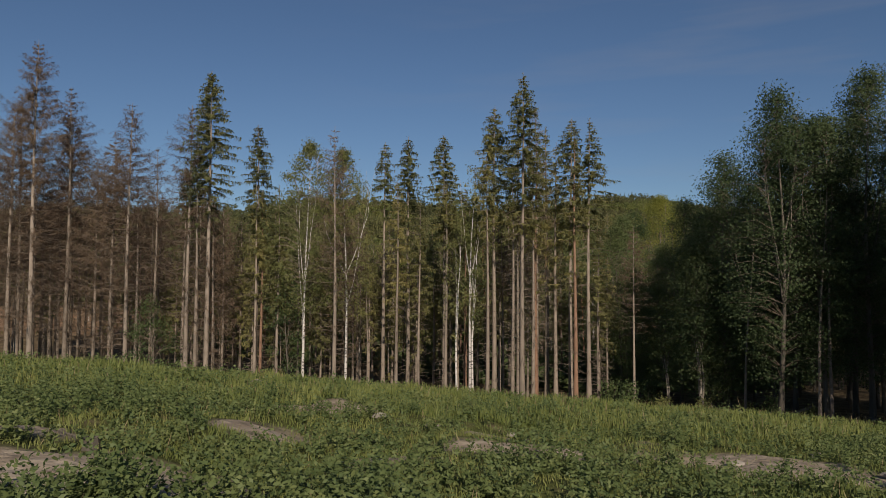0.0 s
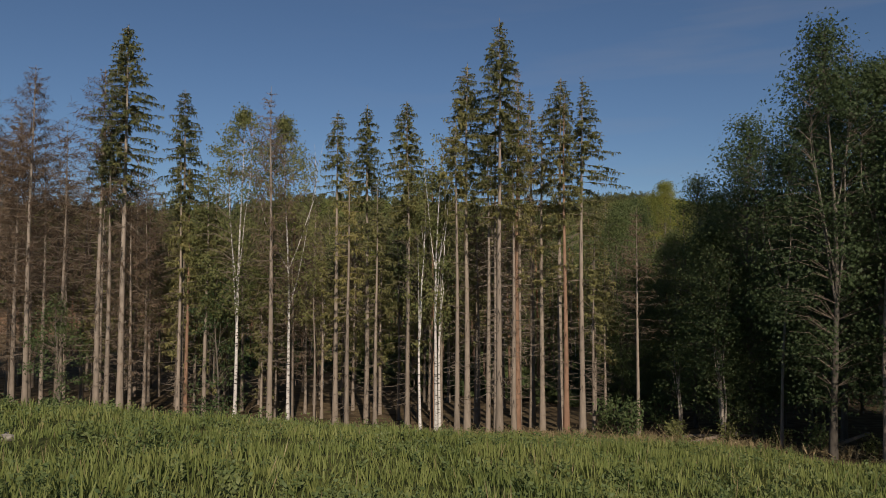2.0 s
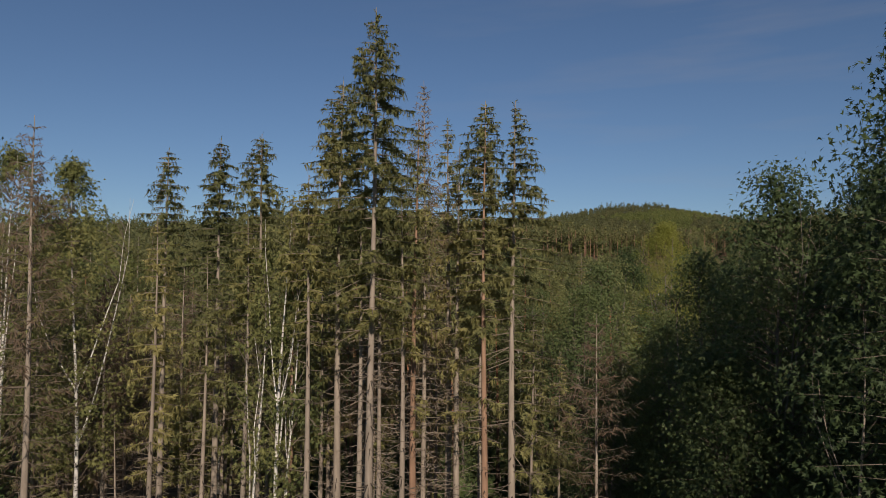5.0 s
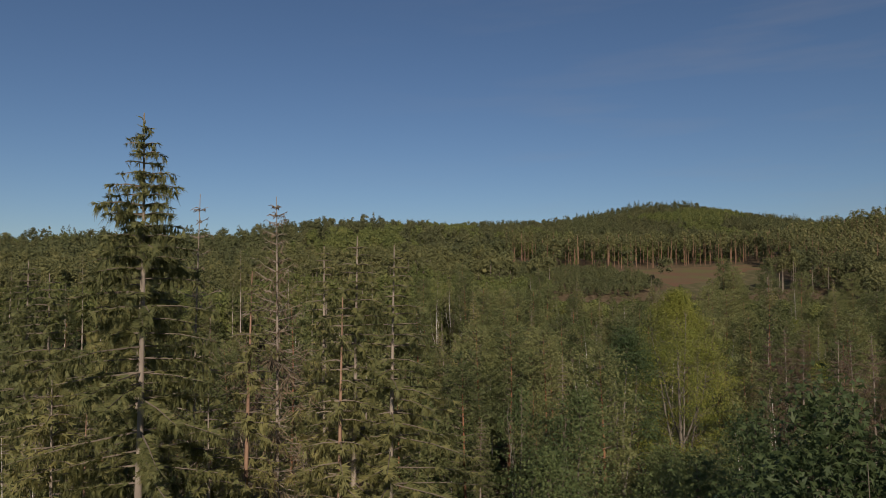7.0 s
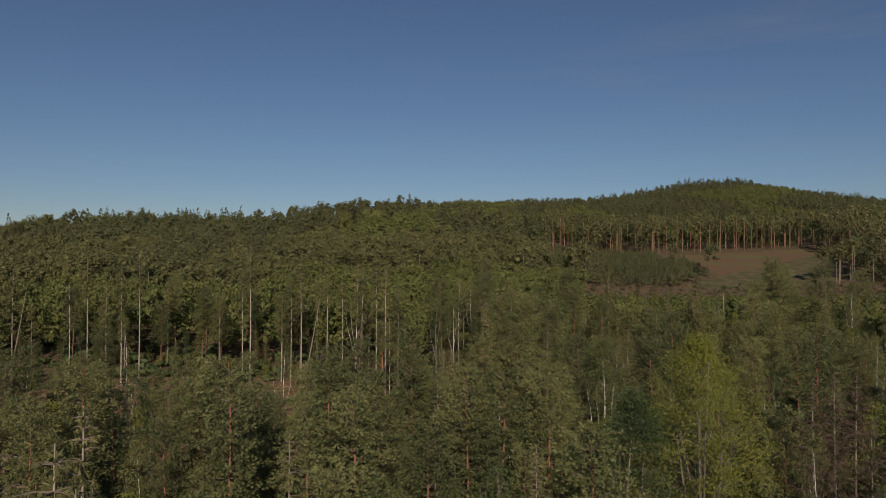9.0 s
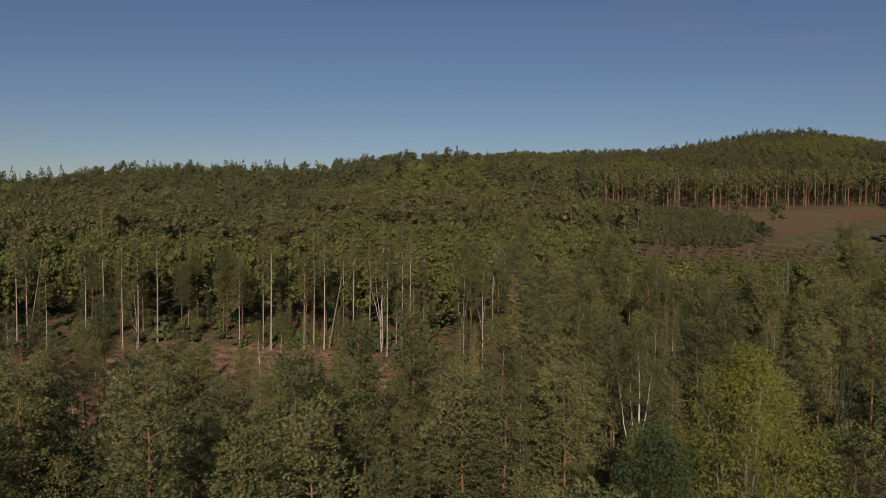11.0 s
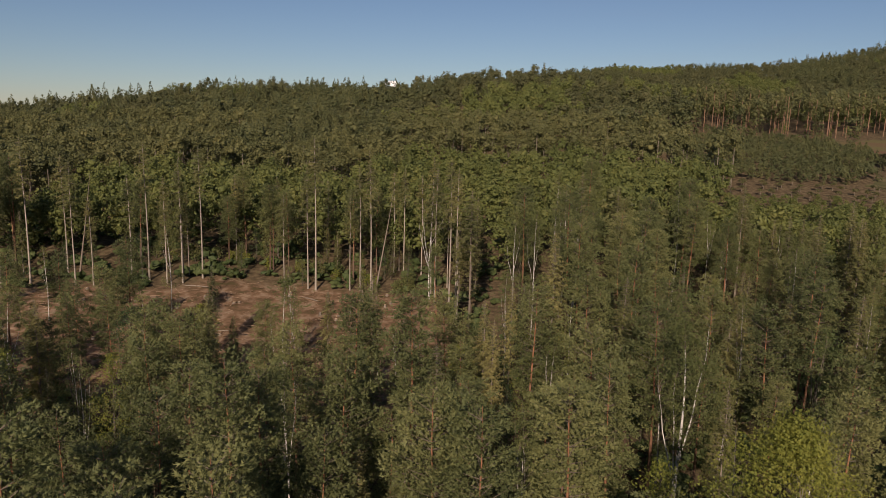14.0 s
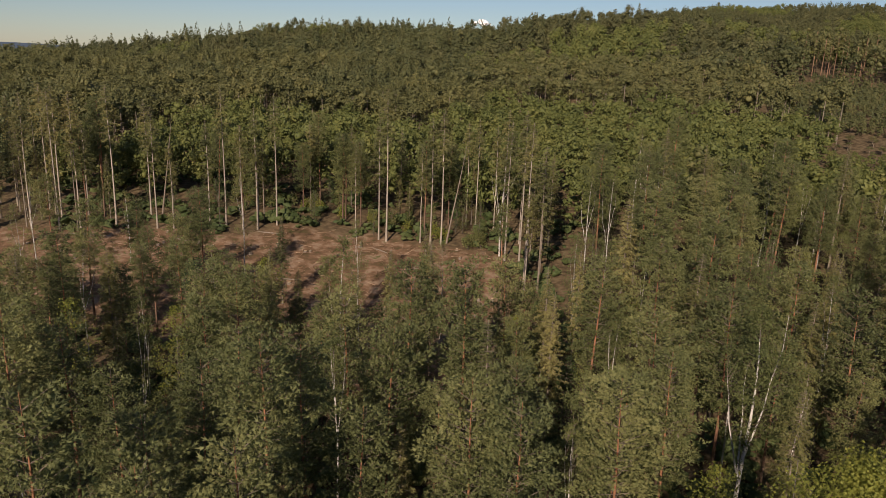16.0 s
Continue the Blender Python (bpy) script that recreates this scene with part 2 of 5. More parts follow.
def ground(x, y):
    """Height of the land: a clearing that falls to a stand of spruces, a wooded valley, and hills behind it."""
    x, y = np.asarray(x, float), np.asarray(y, float)
    p = sum(np.interp(y + d, PY, PZ) for d in (-9, -4.5, 0, 4.5, 9)) / 5
    z = p - (1 - sst(42, 68, y)) * 0.085 * np.clip(x - 4, -60, 40)
    rise = np.maximum(p - 9.5, 0) * sst(190, 240, y)
    far = 0.90 * sst(-250, 20, x) + 0.42 * np.exp(-((x - 330) / 115) ** 2)
    keep = np.minimum(rise, 33.5) * (0.1 + 0.9 * sst(-570, -160, x)) + np.maximum(rise - 33.5, 0) * far
    z = np.where(y > 190, z - rise + keep, z)
    z = z + 13 * np.exp(-((x + 15) / 80) ** 2 - ((y - 445) / 90) ** 2) + 20 * np.exp(-((x - 310) / 70) ** 2 - ((y - 480) / 60) ** 2) + 6 * np.exp(-((x + 195) / 50) ** 2 - ((y - 445) / 80) ** 2)
    z = z + 3.5 * sst(-10, -60, x) * sst(120, 175, y) * (1 - sst(215, 300, y))
    # hummocks and soil heaps in the clearing
    near = sst(-30, -5, y) * (1 - sst(48, 60, y)) * sst(-60, -40, x) * (1 - sst(45, 60, x))
    return z + near * (0.16 * np.sin(x * 0.9 + 1.3 * np.sin(y * 0.45)) * np.sin(y * 0.8 + 0.6) + 0.10 * np.sin(x * 2.1 + y * 1.3) * np.sin(y * 1.9 - x * 0.7))


SCRAPES = ((-6.7, 11.5, 1.28), (-5.7, 11.8, 1.47), (-8.2, 14.2, 1.15), (-4.7, 10.6, 1.0), (-4.8, 16.7, 1.27), (-0.8, 16.2, 0.81), (5.7, 17.7, 1.69), (6.0, 15.9, 1.7), (0.9, 15.9, 0.81), (-2.2, 13.8, 0.68), (-4.1, 22.3, 1.55), (-3.4, 23.3, 1.23), (3.6, 17.1, 1.08), (0.4, 18.6, 0.8))


def soil(x, y):
    """How bare the clearing's soil is, 0 to 1: sandy scrapes and heaps in the nearer part."""
    x, y = np.asarray(x, float), np.asarray(y, float)
    ragged = 0.35 * np.sin(x * 2.1 + 1.7 * np.sin(y * 1.3)) * np.sin(y * 2.3 + 0.8 * np.sin(x * 1.9)) + 0.2 * np.sin(x * 5.3 + y * 3.1) * np.sin(y * 4.7 - x * 1.1)
    bare = sum(np.exp(-((x - a) / r) ** 2 - ((y - b) / (0.8 * r)) ** 2) for a, b, r in SCRAPES)
    w = np.sin(x * 0.95 + 2.0 * np.sin(y * 0.51 + 0.5)) * np.sin(y * 1.3 + 1.4 * np.sin(x * 0.47))
    return sst(0.30, 0.62, bare + ragged * 0.8 + 0.3 * np.maximum(w - 0.55, 0)) * (1 - sst(22, 34, y + 0.25 * x)) * sst(-20, 0, y)


EDGE_LINE = ((-112, 165), (-90, 169), (-75, 172.5), (-62.5, 177), (-48.5, 182), (-39, 191.5), (-25, 193.5), (-12.6, 196.5), (-4, 196.7), (2.7, 192), (6.6, 186), (8.5, 179))
FELLED = EDGE_LINE + ((12, 172), (13, 150), (0, 146), (-28, 150), (-65, 144), (-100, 148))
FIELD = ((107, 396), (128, 412), (158, 431), (185, 440), (204, 444), (197, 420), (193, 398), (171, 339), (140, 315), (108, 309), (94.5, 308), (119, 337), (118, 360))
PLANTED = ((48, 305), (93, 309), (117, 338), (116, 360), (104, 392), (62, 385), (42, 345))
MEADOW = ((-400, -300), (32, -300), (30, 0), (23, 24), (22, 45), (21, 59), (16, 62), (9, 65), (-16, 73.5), (-45, 83), (-400, 160))


def inside(poly, x, y, grow=0.0):
    """Whether points lie in a polygon of the plan."""
    x, y = np.asarray(x, float), np.asarray(y, float)
    hit = np.zeros(np.broadcast(x, y).shape, bool)
    cx, cy = sum(p[0] for p in poly) / len(poly), sum(p[1] for p in poly) / len(poly)
    pts = [(px + grow * np.sign(px - cx), py + grow * np.sign(py - cy)) for px, py in poly]
    for (x0, y0), (x1, y1) in zip(pts, pts[1:] + pts[:1]):
        if y0 != y1:
            hit ^= ((y0 > y) != (y1 > y)) & (x < (x1 - x0) * (y - y0) / (y1 - y0) + x0)
    return hit


def steps(*parts):
    """Grid lines from (start, stop, step) parts."""
    out = []
    for a, b, s in parts:
        out += list(np.arange(a, b, s))
    return np.array(out + [parts[-1][1]])


def ground_mesh():
    gx = steps((-4900, -800, 200), (-800, -140, 20), (-140, -40, 5), (-40, 45, 0.55), (45, 210, 4), (210, 800, 20), (800, 4900, 200))
    gy = steps((-1500, -100, 100), (-100, -6, 8), (-6, 66, 0.55), (66, 240, 4), (240, 300, 12), (300, 448, 4), (448, 1000, 16), (1000, 4900, 150))
    X, Y = np.meshgrid(gx, gy)
    Z = ground(X, Y)
    n, m = len(gx), len(gy)
    i = np.arange((m - 1) * (n - 1))
    a = (i // (n - 1)) * n + i % (n - 1)
    me = bpy.data.meshes.new("ground")
    me.from_pydata(np.stack([X, Y, Z], -1).reshape(-1, 3).tolist(), [], np.stack([a, a + 1, a + n + 1, a + n], 1).tolist())
    cover = me.attributes.new("cover", "FLOAT_COLOR", "POINT")
    x, y = X.ravel(), Y.ravel()
    wob = 2.5 * np.sin(x * 0.31) * np.sin(y * 0.27)
    cols = np.stack([inside(FELLED, x + wob, y + wob), inside(FIELD, x + 0.6 * wob, y + 0.6 * wob) * (0.5 + 0.5 * (y + wob > np.interp(x, (94, 119, 141, 169, 184), (312, 338, 357, 390, 411)))), inside(MEADOW, x + 0.4 * wob, y + 0.4 * wob), soil(x, y)], 1).astype(np.float32)
    cover.data.foreach_set("color", cols.ravel())
    me.shade_smooth()
    return me


def ground_material():
    m, n, l = node_mat("ground")
    geo = n.new("ShaderNodeNewGeometry")
    att = n.new("ShaderNodeAttribute")
    att.attribute_name = "cover"
    sep = n.new("ShaderNodeSeparateColor")
    l.new(att.outputs["Color"], sep.inputs[0])

    def noisy(scale, stops, detail=7.0):
        t = n.new("ShaderNodeTexNoise")
        t.inputs["Scale"].default_value, t.inputs["Detail"].default_value = scale, detail
        l.new(geo.outputs["Position"], t.inputs["Vector"])
        r = ramp_of(n, stops)
        l.new(t.outputs["Fac"], r.inputs["Fac"])
        return r.outputs["Color"], t.outputs["Fac"]

    def over(base, top, fac):
        x = n.new("ShaderNodeMixRGB")
        l.new(fac, x.inputs["Fac"])
        l.new(base, x.inputs["Color1"])
        l.new(top, x.inputs["Color2"])
        return x.outputs["Color"]

    floor, f1 = noisy(0.9, [(0.3, (0.055, 0.042, 0.024)), (0.5, (0.11, 0.080, 0.046)), (0.62, (0.16, 0.12, 0.07)), (0.75, (0.075, 0.085, 0.03))])
    felled, f2 = noisy(0.55, [(0.28, (0.07, 0.068, 0.026)), (0.42, (0.13, 0.082, 0.046)), (0.54, (0.20, 0.125, 0.075)), (0.64, (0.28, 0.20, 0.135)), (0.74, (0.11, 0.115, 0.04))])
    field, _ = noisy(0.06, [(0.36, (0.13, 0.12, 0.05)), (0.5, (0.14, 0.10, 0.055)), (0.66, (0.155, 0.09, 0.055))])
    pale, _ = noisy(0.25, [(0.35, (0.075, 0.078, 0.034)), (0.55, (0.115, 0.10, 0.048)), (0.72, (0.16, 0.13, 0.078))])
    meadow, _ = noisy(1.1, [(0.3, (0.055, 0.062, 0.020)), (0.6, (0.085, 0.095, 0.028)), (0.78, (0.16, 0.13, 0.07))])
    sand, _ = noisy(2.2, [(0.3, (0.22, 0.175, 0.125)), (0.6, (0.36, 0.30, 0.225)), (0.75, (0.43, 0.37, 0.29))])
    c = over(floor, felled, sep.outputs["Red"])
    for col, edge in ((pale, 0.25), (field, 0.75)):
        st = n.new("ShaderNodeMath")
        st.operation = "GREATER_THAN"
        st.inputs[1].default_value = edge
        l.new(sep.outputs["Green"], st.inputs[0])
        c = over(c, col, st.outputs[0])
    c = over(c, meadow, sep.outputs["Blue"])
    c = over(c, sand, att.outputs["Alpha"])
    p, o, bp = n.new("ShaderNodeBsdfPrincipled"), n.new("ShaderNodeOutputMaterial"), n.new("ShaderNodeBump")
    bp.inputs["Strength"].default_value, bp.inputs["Distance"].default_value = 0.7, 0.12
    fine = n.new("ShaderNodeTexNoise")
    fine.inputs["Scale"].default_value, fine.inputs["Detail"].default_value = 4.0, 8.0
    l.new(geo.outputs["Position"], fine.inputs["Vector"])
    l.new(fine.outputs["Fac"], bp.inputs["Height"])
    l.new(bp.outputs["Normal"], p.inputs["Normal"])
    p.inputs["Roughness"].default_value = 0.95
    p.inputs["Specular IOR Level"].default_value = 0.1
    l.new(c, p.inputs["Base Color"])
    l.new(p.outputs[0], o.inputs["Surface"])
    return m


land = tagged(new("ground", ground_mesh()), "hilly ground with weedy meadow, sandy soil, needle litter and felled strip", "ground", "", "structure")
land.data.materials.append(ground_material())


# ---- shapes ----
rng = np.random.default_rng(7)


GOLD = (1 + 5 ** 0.5) / 2
ICO_V = np.array([(-1, GOLD, 0), (1, GOLD, 0), (-1, -GOLD, 0), (1, -GOLD, 0), (0, -1, GOLD), (0, 1, GOLD), (0, -1, -GOLD), (0, 1, -GOLD), (GOLD, 0, -1), (GOLD, 0, 1), (-GOLD, 0, -1), (-GOLD, 0, 1)]) / (1 + GOLD ** 2) ** 0.5
ICO_F = np.array([(a, b, c) for a in range(12) for b in range(a + 1, 12) for c in range(b + 1, 12) if max(np.linalg.norm(ICO_V[a] - ICO_V[b]), np.linalg.norm(ICO_V[b] - ICO_V[c]), np.linalg.norm(ICO_V[a] - ICO_V[c])) < 1.1])
ICO_F = np.array([f if np.dot(np.cross(ICO_V[f[1]] - ICO_V[f[0]], ICO_V[f[2]] - ICO_V[f[0]]), ICO_V[f].sum(0)) > 0 else f[::-1] for f in ICO_F])


class Shape:
    """Gathers vertices and faces as arrays, for one mesh."""

    def __init__(self):
        self.v, self.f, self.sides, self.n = [], [], [], 0

    def add(self, v, f):
        f = np.asarray(f)
        self.v.append(np.asarray(v, float))
        self.f.append((f + self.n).ravel())
        self.sides.append(np.full(len(f), f.shape[1]))
        self.n += len(v)

    def tube(self, pts, radii, sides=6, cap=False):
        pts, k = np.asarray(pts, float), len(pts)
        way = np.gradient(pts, axis=0)
        way /= np.linalg.norm(way, axis=1, keepdims=True) + 1e-9
        side = np.cross(way, np.where(np.abs(way[:, 2:3]) > 0.9, [[1.0, 0, 0]], [[0, 0, 1.0]]))
        side /= np.linalg.norm(side, axis=1, keepdims=True) + 1e-9
        up = np.cross(way, side)
        a = np.arange(sides) * 2 * np.pi / sides
        ring = side[:, None] * np.cos(a)[None, :, None] + up[:, None] * np.sin(a)[None, :, None]
        v = pts[:, None] + ring * np.asarray(radii, float)[:, None, None]
        i = np.arange((k - 1) * sides)
        r, s = i // sides, i % sides
        s2 = (s + 1) % sides
        self.add(v.reshape(-1, 3), np.stack([r * sides + s, r * sides + s2, (r + 1) * sides + s2, (r + 1) * sides + s], 1))
        if cap:
            base = self.n - k * sides
            self.f.append(np.concatenate([base + np.arange(sides)[::-1], base + (k - 1) * sides + np.arange(sides)]))
            self.sides.append(np.full(2, sides))

    def kites(self, at, way, length, width, fat=0.45, face=None, loose=0.45):
        """Leaf-shaped four-cornered blades from at along way, turned roughly to face."""
        at, way = np.asarray(at, float), np.asarray(way, float)
        k = len(at)
        if not k:
            return
        way = way / (np.linalg.norm(way, axis=1, keepdims=True) + 1e-9)
        side = np.cross(way, rng.normal(size=(k, 3)) * (1.0 if face is None else loose) + (0 if face is None else face))
        side /= np.linalg.norm(side, axis=1, keepdims=True) + 1e-9
        L, W = np.broadcast_to(length, k)[:, None], np.broadcast_to(width, k)[:, None]
        mid = at + way * L * fat
        v = np.stack([at, mid + side * W / 2, at + way * L, mid - side * W / 2], 1).reshape(-1, 3)
        self.add(v, np.arange(4 * k).reshape(-1, 4))

    def fans(self, at, way, length, width, fingers=3, face=None, loose=0.45):
        """Sprays of pointed fingers from at along way, turned roughly to face; width is the spread of the tips."""
        at, way = np.asarray(at, float), np.asarray(way, float)
        k = len(at)
        if not k:
            return
        way = way / (np.linalg.norm(way, axis=1, keepdims=True) + 1e-9)
        side = np.cross(way, rng.normal(size=(k, 3)) * (1.0 if face is None else loose) + (0 if face is None else face))
        side /= np.linalg.norm(side, axis=1, keepdims=True) + 1e-9
        L, W = np.broadcast_to(length, k)[:, None], np.broadcast_to(width, k)[:, None]
        v = [at]
        for j in range(fingers):
            u = 2 * j / (fingers - 1) - 1
            out = rng.uniform(0.8, 1.15, (k, 1)) * (1 - 0.28 * u * u)
            v.append(at + way * L * out + side * W * 0.5 * (u + rng.normal(0, 0.12, (k, 1))))
            if j < fingers - 1:
                m = u + 1 / (fingers - 1)
                v.append(at + way * L * 0.42 * (1 - 0.2 * m * m) + side * W * 0.24 * m)
        n = 2 * fingers
        self.add(np.stack(v, 1).reshape(-1, 3), np.arange(n * k).reshape(-1, n))

    def lumps(self, at, way, length, width, thick, low=0.62, high=1.22):
        """Ragged closed clumps of foliage, long along way and flattened."""
        at, way = np.asarray(at, float), np.asarray(way, float)
        k = len(at)
        if not k:
            return
        way = way / (np.linalg.norm(way, axis=1, keepdims=True) + 1e-9)
        side = np.cross([[0, 0, 1.0]], way)
        side /= np.linalg.norm(side, axis=1, keepdims=True) + 1e-9
        up = np.cross(way, side)
        q = ICO_V[None] * rng.uniform(low, high, (k, 12, 1))
        spin = rng.uniform(0, 6.28, k)[:, None]
        q = np.stack([q[..., 0] * np.cos(spin) - q[..., 1] * np.sin(spin), q[..., 0] * np.sin(spin) + q[..., 1] * np.cos(spin), q[..., 2]], -1)
        L, W, T = (np.broadcast_to(v, k)[:, None, None] for v in (length, width, thick))
        v = at[:, None] + way[:, None] * q[..., 0:1] * L + side[:, None] * q[..., 1:2] * W + up[:, None] * q[..., 2:3] * T
        self.add(v.reshape(-1, 3), (ICO_F[None] + 12 * np.arange(k)[:, None, None]).reshape(-1, 3))

    def mesh(self, name, *mats, rough=False):
        me = bpy.data.meshes.new(name)
        if self.v:
            v, f, sides = np.concatenate(self.v), np.concatenate(self.f), np.concatenate(self.sides)
            me.vertices.add(len(v))
            me.vertices.foreach_set("co", v.astype(np.float32).ravel())
            me.loops.add(len(f))
            me.loops.foreach_set("vertex_index", f.astype(np.int32))
            me.polygons.add(len(sides))
            me.polygons.foreach_set("loop_start", (np.cumsum(sides) - sides).astype(np.int32))
            me.update(calc_edges=True)
        for m in mats:
            me.materials.append(m)
        if name not in ("crown", "trunk", "limb") or rough:
            me.shade_flat()
        return me


def stem(h, r, lean=0.0, wave=0.12, n=8, sides=8, turn=0.0):
    """A tapered trunk, its points and radii, with a root flare."""
    s = Shape()
    u = np.linspace(0, 1, n)
    a, b = rng.uniform(0, 6.3, 2)
    pts = np.stack([lean * h * u * np.cos(turn) + wave * np.sin(u * 5 + a) * u, lean * h * u * np.sin(turn) + wave * np.sin(u * 4 + b) * u, h * u - 0.4 * (1 - u)], 1)
    rad = r * (1 - 0.93 * u ** 1.15)
    rad[0] *= 1.35
    s.tube(pts, rad, sides)
    return s, pts, rad


def on_stem(pts, z):
    return np.stack([np.interp(z, pts[:, 2], pts[:, k]) for k in range(3)], -1)


def ways(k, rise=0.0, spread=0.3):
    a = rng.uniform(0, 2 * np.pi, k)
    e = rise + rng.normal(0, spread, k)
    return np.stack([np.cos(a) * np.cos(e), np.sin(a) * np.cos(e), np.sin(e)], 1)


def spruce_parts(h, base, reach, full=1.0, hang=0.5, dead_from=0.12, dead=60, r=None, narrow=0.85, size=1.0, needle=M_SPRUCE, barkm=M_BARK, oneside=None):
    """A spruce: trunk, bare lower branches and a crown of drooping branches hung with needle sprays."""
    trunk, pts, _ = stem(h, r or 0.0088 * h)
    sticks, crown = Shape(), Shape()
    for _ in range(int(dead)):
        z = rng.uniform(dead_from * h, (base + 0.1) * h)
        w = ways(1, 0.05, 0.2)[0]
        ln = rng.uniform(0.3, 1.15) * reach * 0.7
        p = on_stem(pts, z)
        s = np.array([0, 1.0])[:, None]
        sticks.tube(p + w * ln * s - np.array([0, 0, 1]) * (s ** 2) * ln * rng.uniform(-0.05, 0.3), [0.025, 0.008], 3)
        if rng.random() < 0.5:
            k = rng.integers(2, 6)
            q = p + w * ln * rng.uniform(0.35, 1, k)[:, None]
            sticks.kites(q, ways(k, -0.5, 0.4), rng.uniform(0.2, 0.55, k), 0.025)
    z = base * h
    while z < h - 0.25:
        u = (h - z) / (h * (1 - base))
        for a in rng.uniform(0, 2 * np.pi) + np.arange(5) * 1.257 + rng.normal(0, 0.2, 5):
            if rng.random() > full * (1.0 if u < 0.42 else 1.42 - 1.0 * u):
                continue
            ln = reach * (0.07 + 0.93 * min(1, u / 0.62) ** narrow) * rng.uniform(0.62, 1.12) * (1 - max(0, u - 0.6))
            if oneside is not None:
                ln *= 0.75 + 0.45 * math.cos(a - oneside)
            rise, sag = 0.38 - 0.58 * u, 0.12 + 0.22 * u
            d = np.array([math.cos(a), math.sin(a), 0])
            p0 = on_stem(pts, z)
            t = np.array([0, 0.5, 1.0])[:, None]
            arc = p0 + d * ln * t + np.array([0, 0, 1.0]) * ln * (rise * t - (rise + sag) * t ** 2 + 0.12 * t ** 4)
            sticks.tube(arc, [0.028, 0.018, 0.005], 3)
            k = max(2, int(ln * 4.8 * size))
            s = rng.uniform(0.12, 1.0, k)
            at = np.stack([np.interp(s, t[:, 0], arc[:, j]) for j in range(3)], 1)
            side = np.array([-d[1], d[0], 0]) * np.where(rng.random(k) < 0.5, 1, -1)[:, None]
            w = d * rng.uniform(0.35, 0.8, k)[:, None] + side * rng.uniform(0.4, 0.9, k)[:, None] + np.array([0, 0, 1.0]) * rng.uniform(-0.45, 0.05, k)[:, None]
            fit, many = min(1, 0.35 + 0.55 * ln), 5 if size > 2.7 else 3
            crown.fans(at, w, rng.uniform(0.42, 0.9, k) * (1.2 - 0.5 * s) * fit / size ** 0.5, 0.50 * fit / size ** 0.5, many, d * 0.5 + np.array([0, 0, 0.8]))
            kh = int(k * (0.45 + hang * 0.8))
            s = rng.uniform(0.2, 1.0, kh)
            at = np.stack([np.interp(s, t[:, 0], arc[:, j]) for j in range(3)], 1)
            w = np.array([0, 0, -1.0]) + rng.normal(0, 0.28, (kh, 3))
            crown.fans(at, w, rng.uniform(0.35, 0.6 + 0.45 * hang, kh) * fit / size ** 0.45, 0.30 * fit / size ** 0.5, many, d)
        z += rng.uniform(0.32, 0.50) * (0.55 + 0.7 * u)
    k = 14
    crown.kites(on_stem(pts, h - rng.uniform(0.0, 0.9, k)), ways(k, 0.9, 0.4), rng.uniform(0.15, 0.32, k), 0.05)
    return [("trunk", trunk.mesh("trunk", barkm), ""), ("branchwork", sticks.mesh("branchwork", M_TWIG), "bare grey-brown branches"),
            ("crown", crown.mesh("crown", needle), "")]


def dead_parts(h, base, reach, needles=0.5, r=None, twig=M_TWIG, gap=1.0, withered=M_BROWN):
    """A dead spruce: trunk and up-curved bare branches with fine brown twigs."""
    trunk, pts, _ = stem(h, r or 0.0085 * h)
    sticks, crown = Shape(), Shape()
    z = base * h
    while z < h - 0.2:
        u = (h - z) / (h * (1 - base))
        for a in rng.uniform(0, 2 * np.pi) + np.arange(5) * 1.257 + rng.normal(0, 0.25, 5):
            if rng.random() > 0.9 - 0.35 * u:
                continue
            ln = reach * (0.05 + 0.95 * min(1, u / 0.42) ** 0.85) * rng.uniform(0.45, 1.15)
            d = np.array([math.cos(a), math.sin(a), 0])
            t = np.array([0, 0.55, 1.0])[:, None]
            drop = rng.uniform(0.05, 0.45) * min(1, u * 2)
            arc = on_stem(pts, z) + d * ln * t + np.array([0, 0, 1.0]) * ln * (-drop * t + (drop + rng.uniform(-0.1, 0.25)) * t ** 2.2 + 0.35 * (1 - u) * t)
            sticks.tube(arc, [0.020, 0.012, 0.004], 3)
            k = max(2, int(ln * 5))
            s = rng.uniform(0.2, 1.0, k)
            at = np.stack([np.interp(s, t[:, 0], arc[:, j]) for j in range(3)], 1)
            side = np.array([-d[1], d[0], 0]) * np.where(rng.random(k) < 0.5, 1, -1)[:, None]
            sticks.kites(at, d * 0.6 + side * rng.uniform(0.4, 1, k)[:, None] + np.array([0, 0, 1.0]) * rng.normal(-0.15, 0.3, k)[:, None], rng.uniform(0.3, 0.9, k) * (1.2 - 0.5 * s) * min(1, 0.1 + 0.5 * ln), 0.022)
            kn = int(k * needles * 7.0 * max(0.12, 1.1 - 1.05 * u))
            s = rng.uniform(0.15, 1.0, kn)
            at = np.stack([np.interp(s, t[:, 0], arc[:, j]) for j in range(3)], 1)
            crown.kites(at, np.array([0, 0, -0.55]) + d * 0.35 + rng.normal(0, 0.5, (kn, 3)), rng.uniform(0.3, 0.75, kn) * min(1, 0.12 + 0.5 * ln), 0.04, 0.45, d)
        z += rng.uniform(0.32, 0.55) * gap
    out = [("trunk", trunk.mesh("trunk", M_BARK), ""), ("branchwork", sticks.mesh("branchwork", twig), "bare up-curved branches")]
    if needles > 0:
        out.append(("crown", crown.mesh("crown", withered), "sparse withered brown twigs"))
    return out


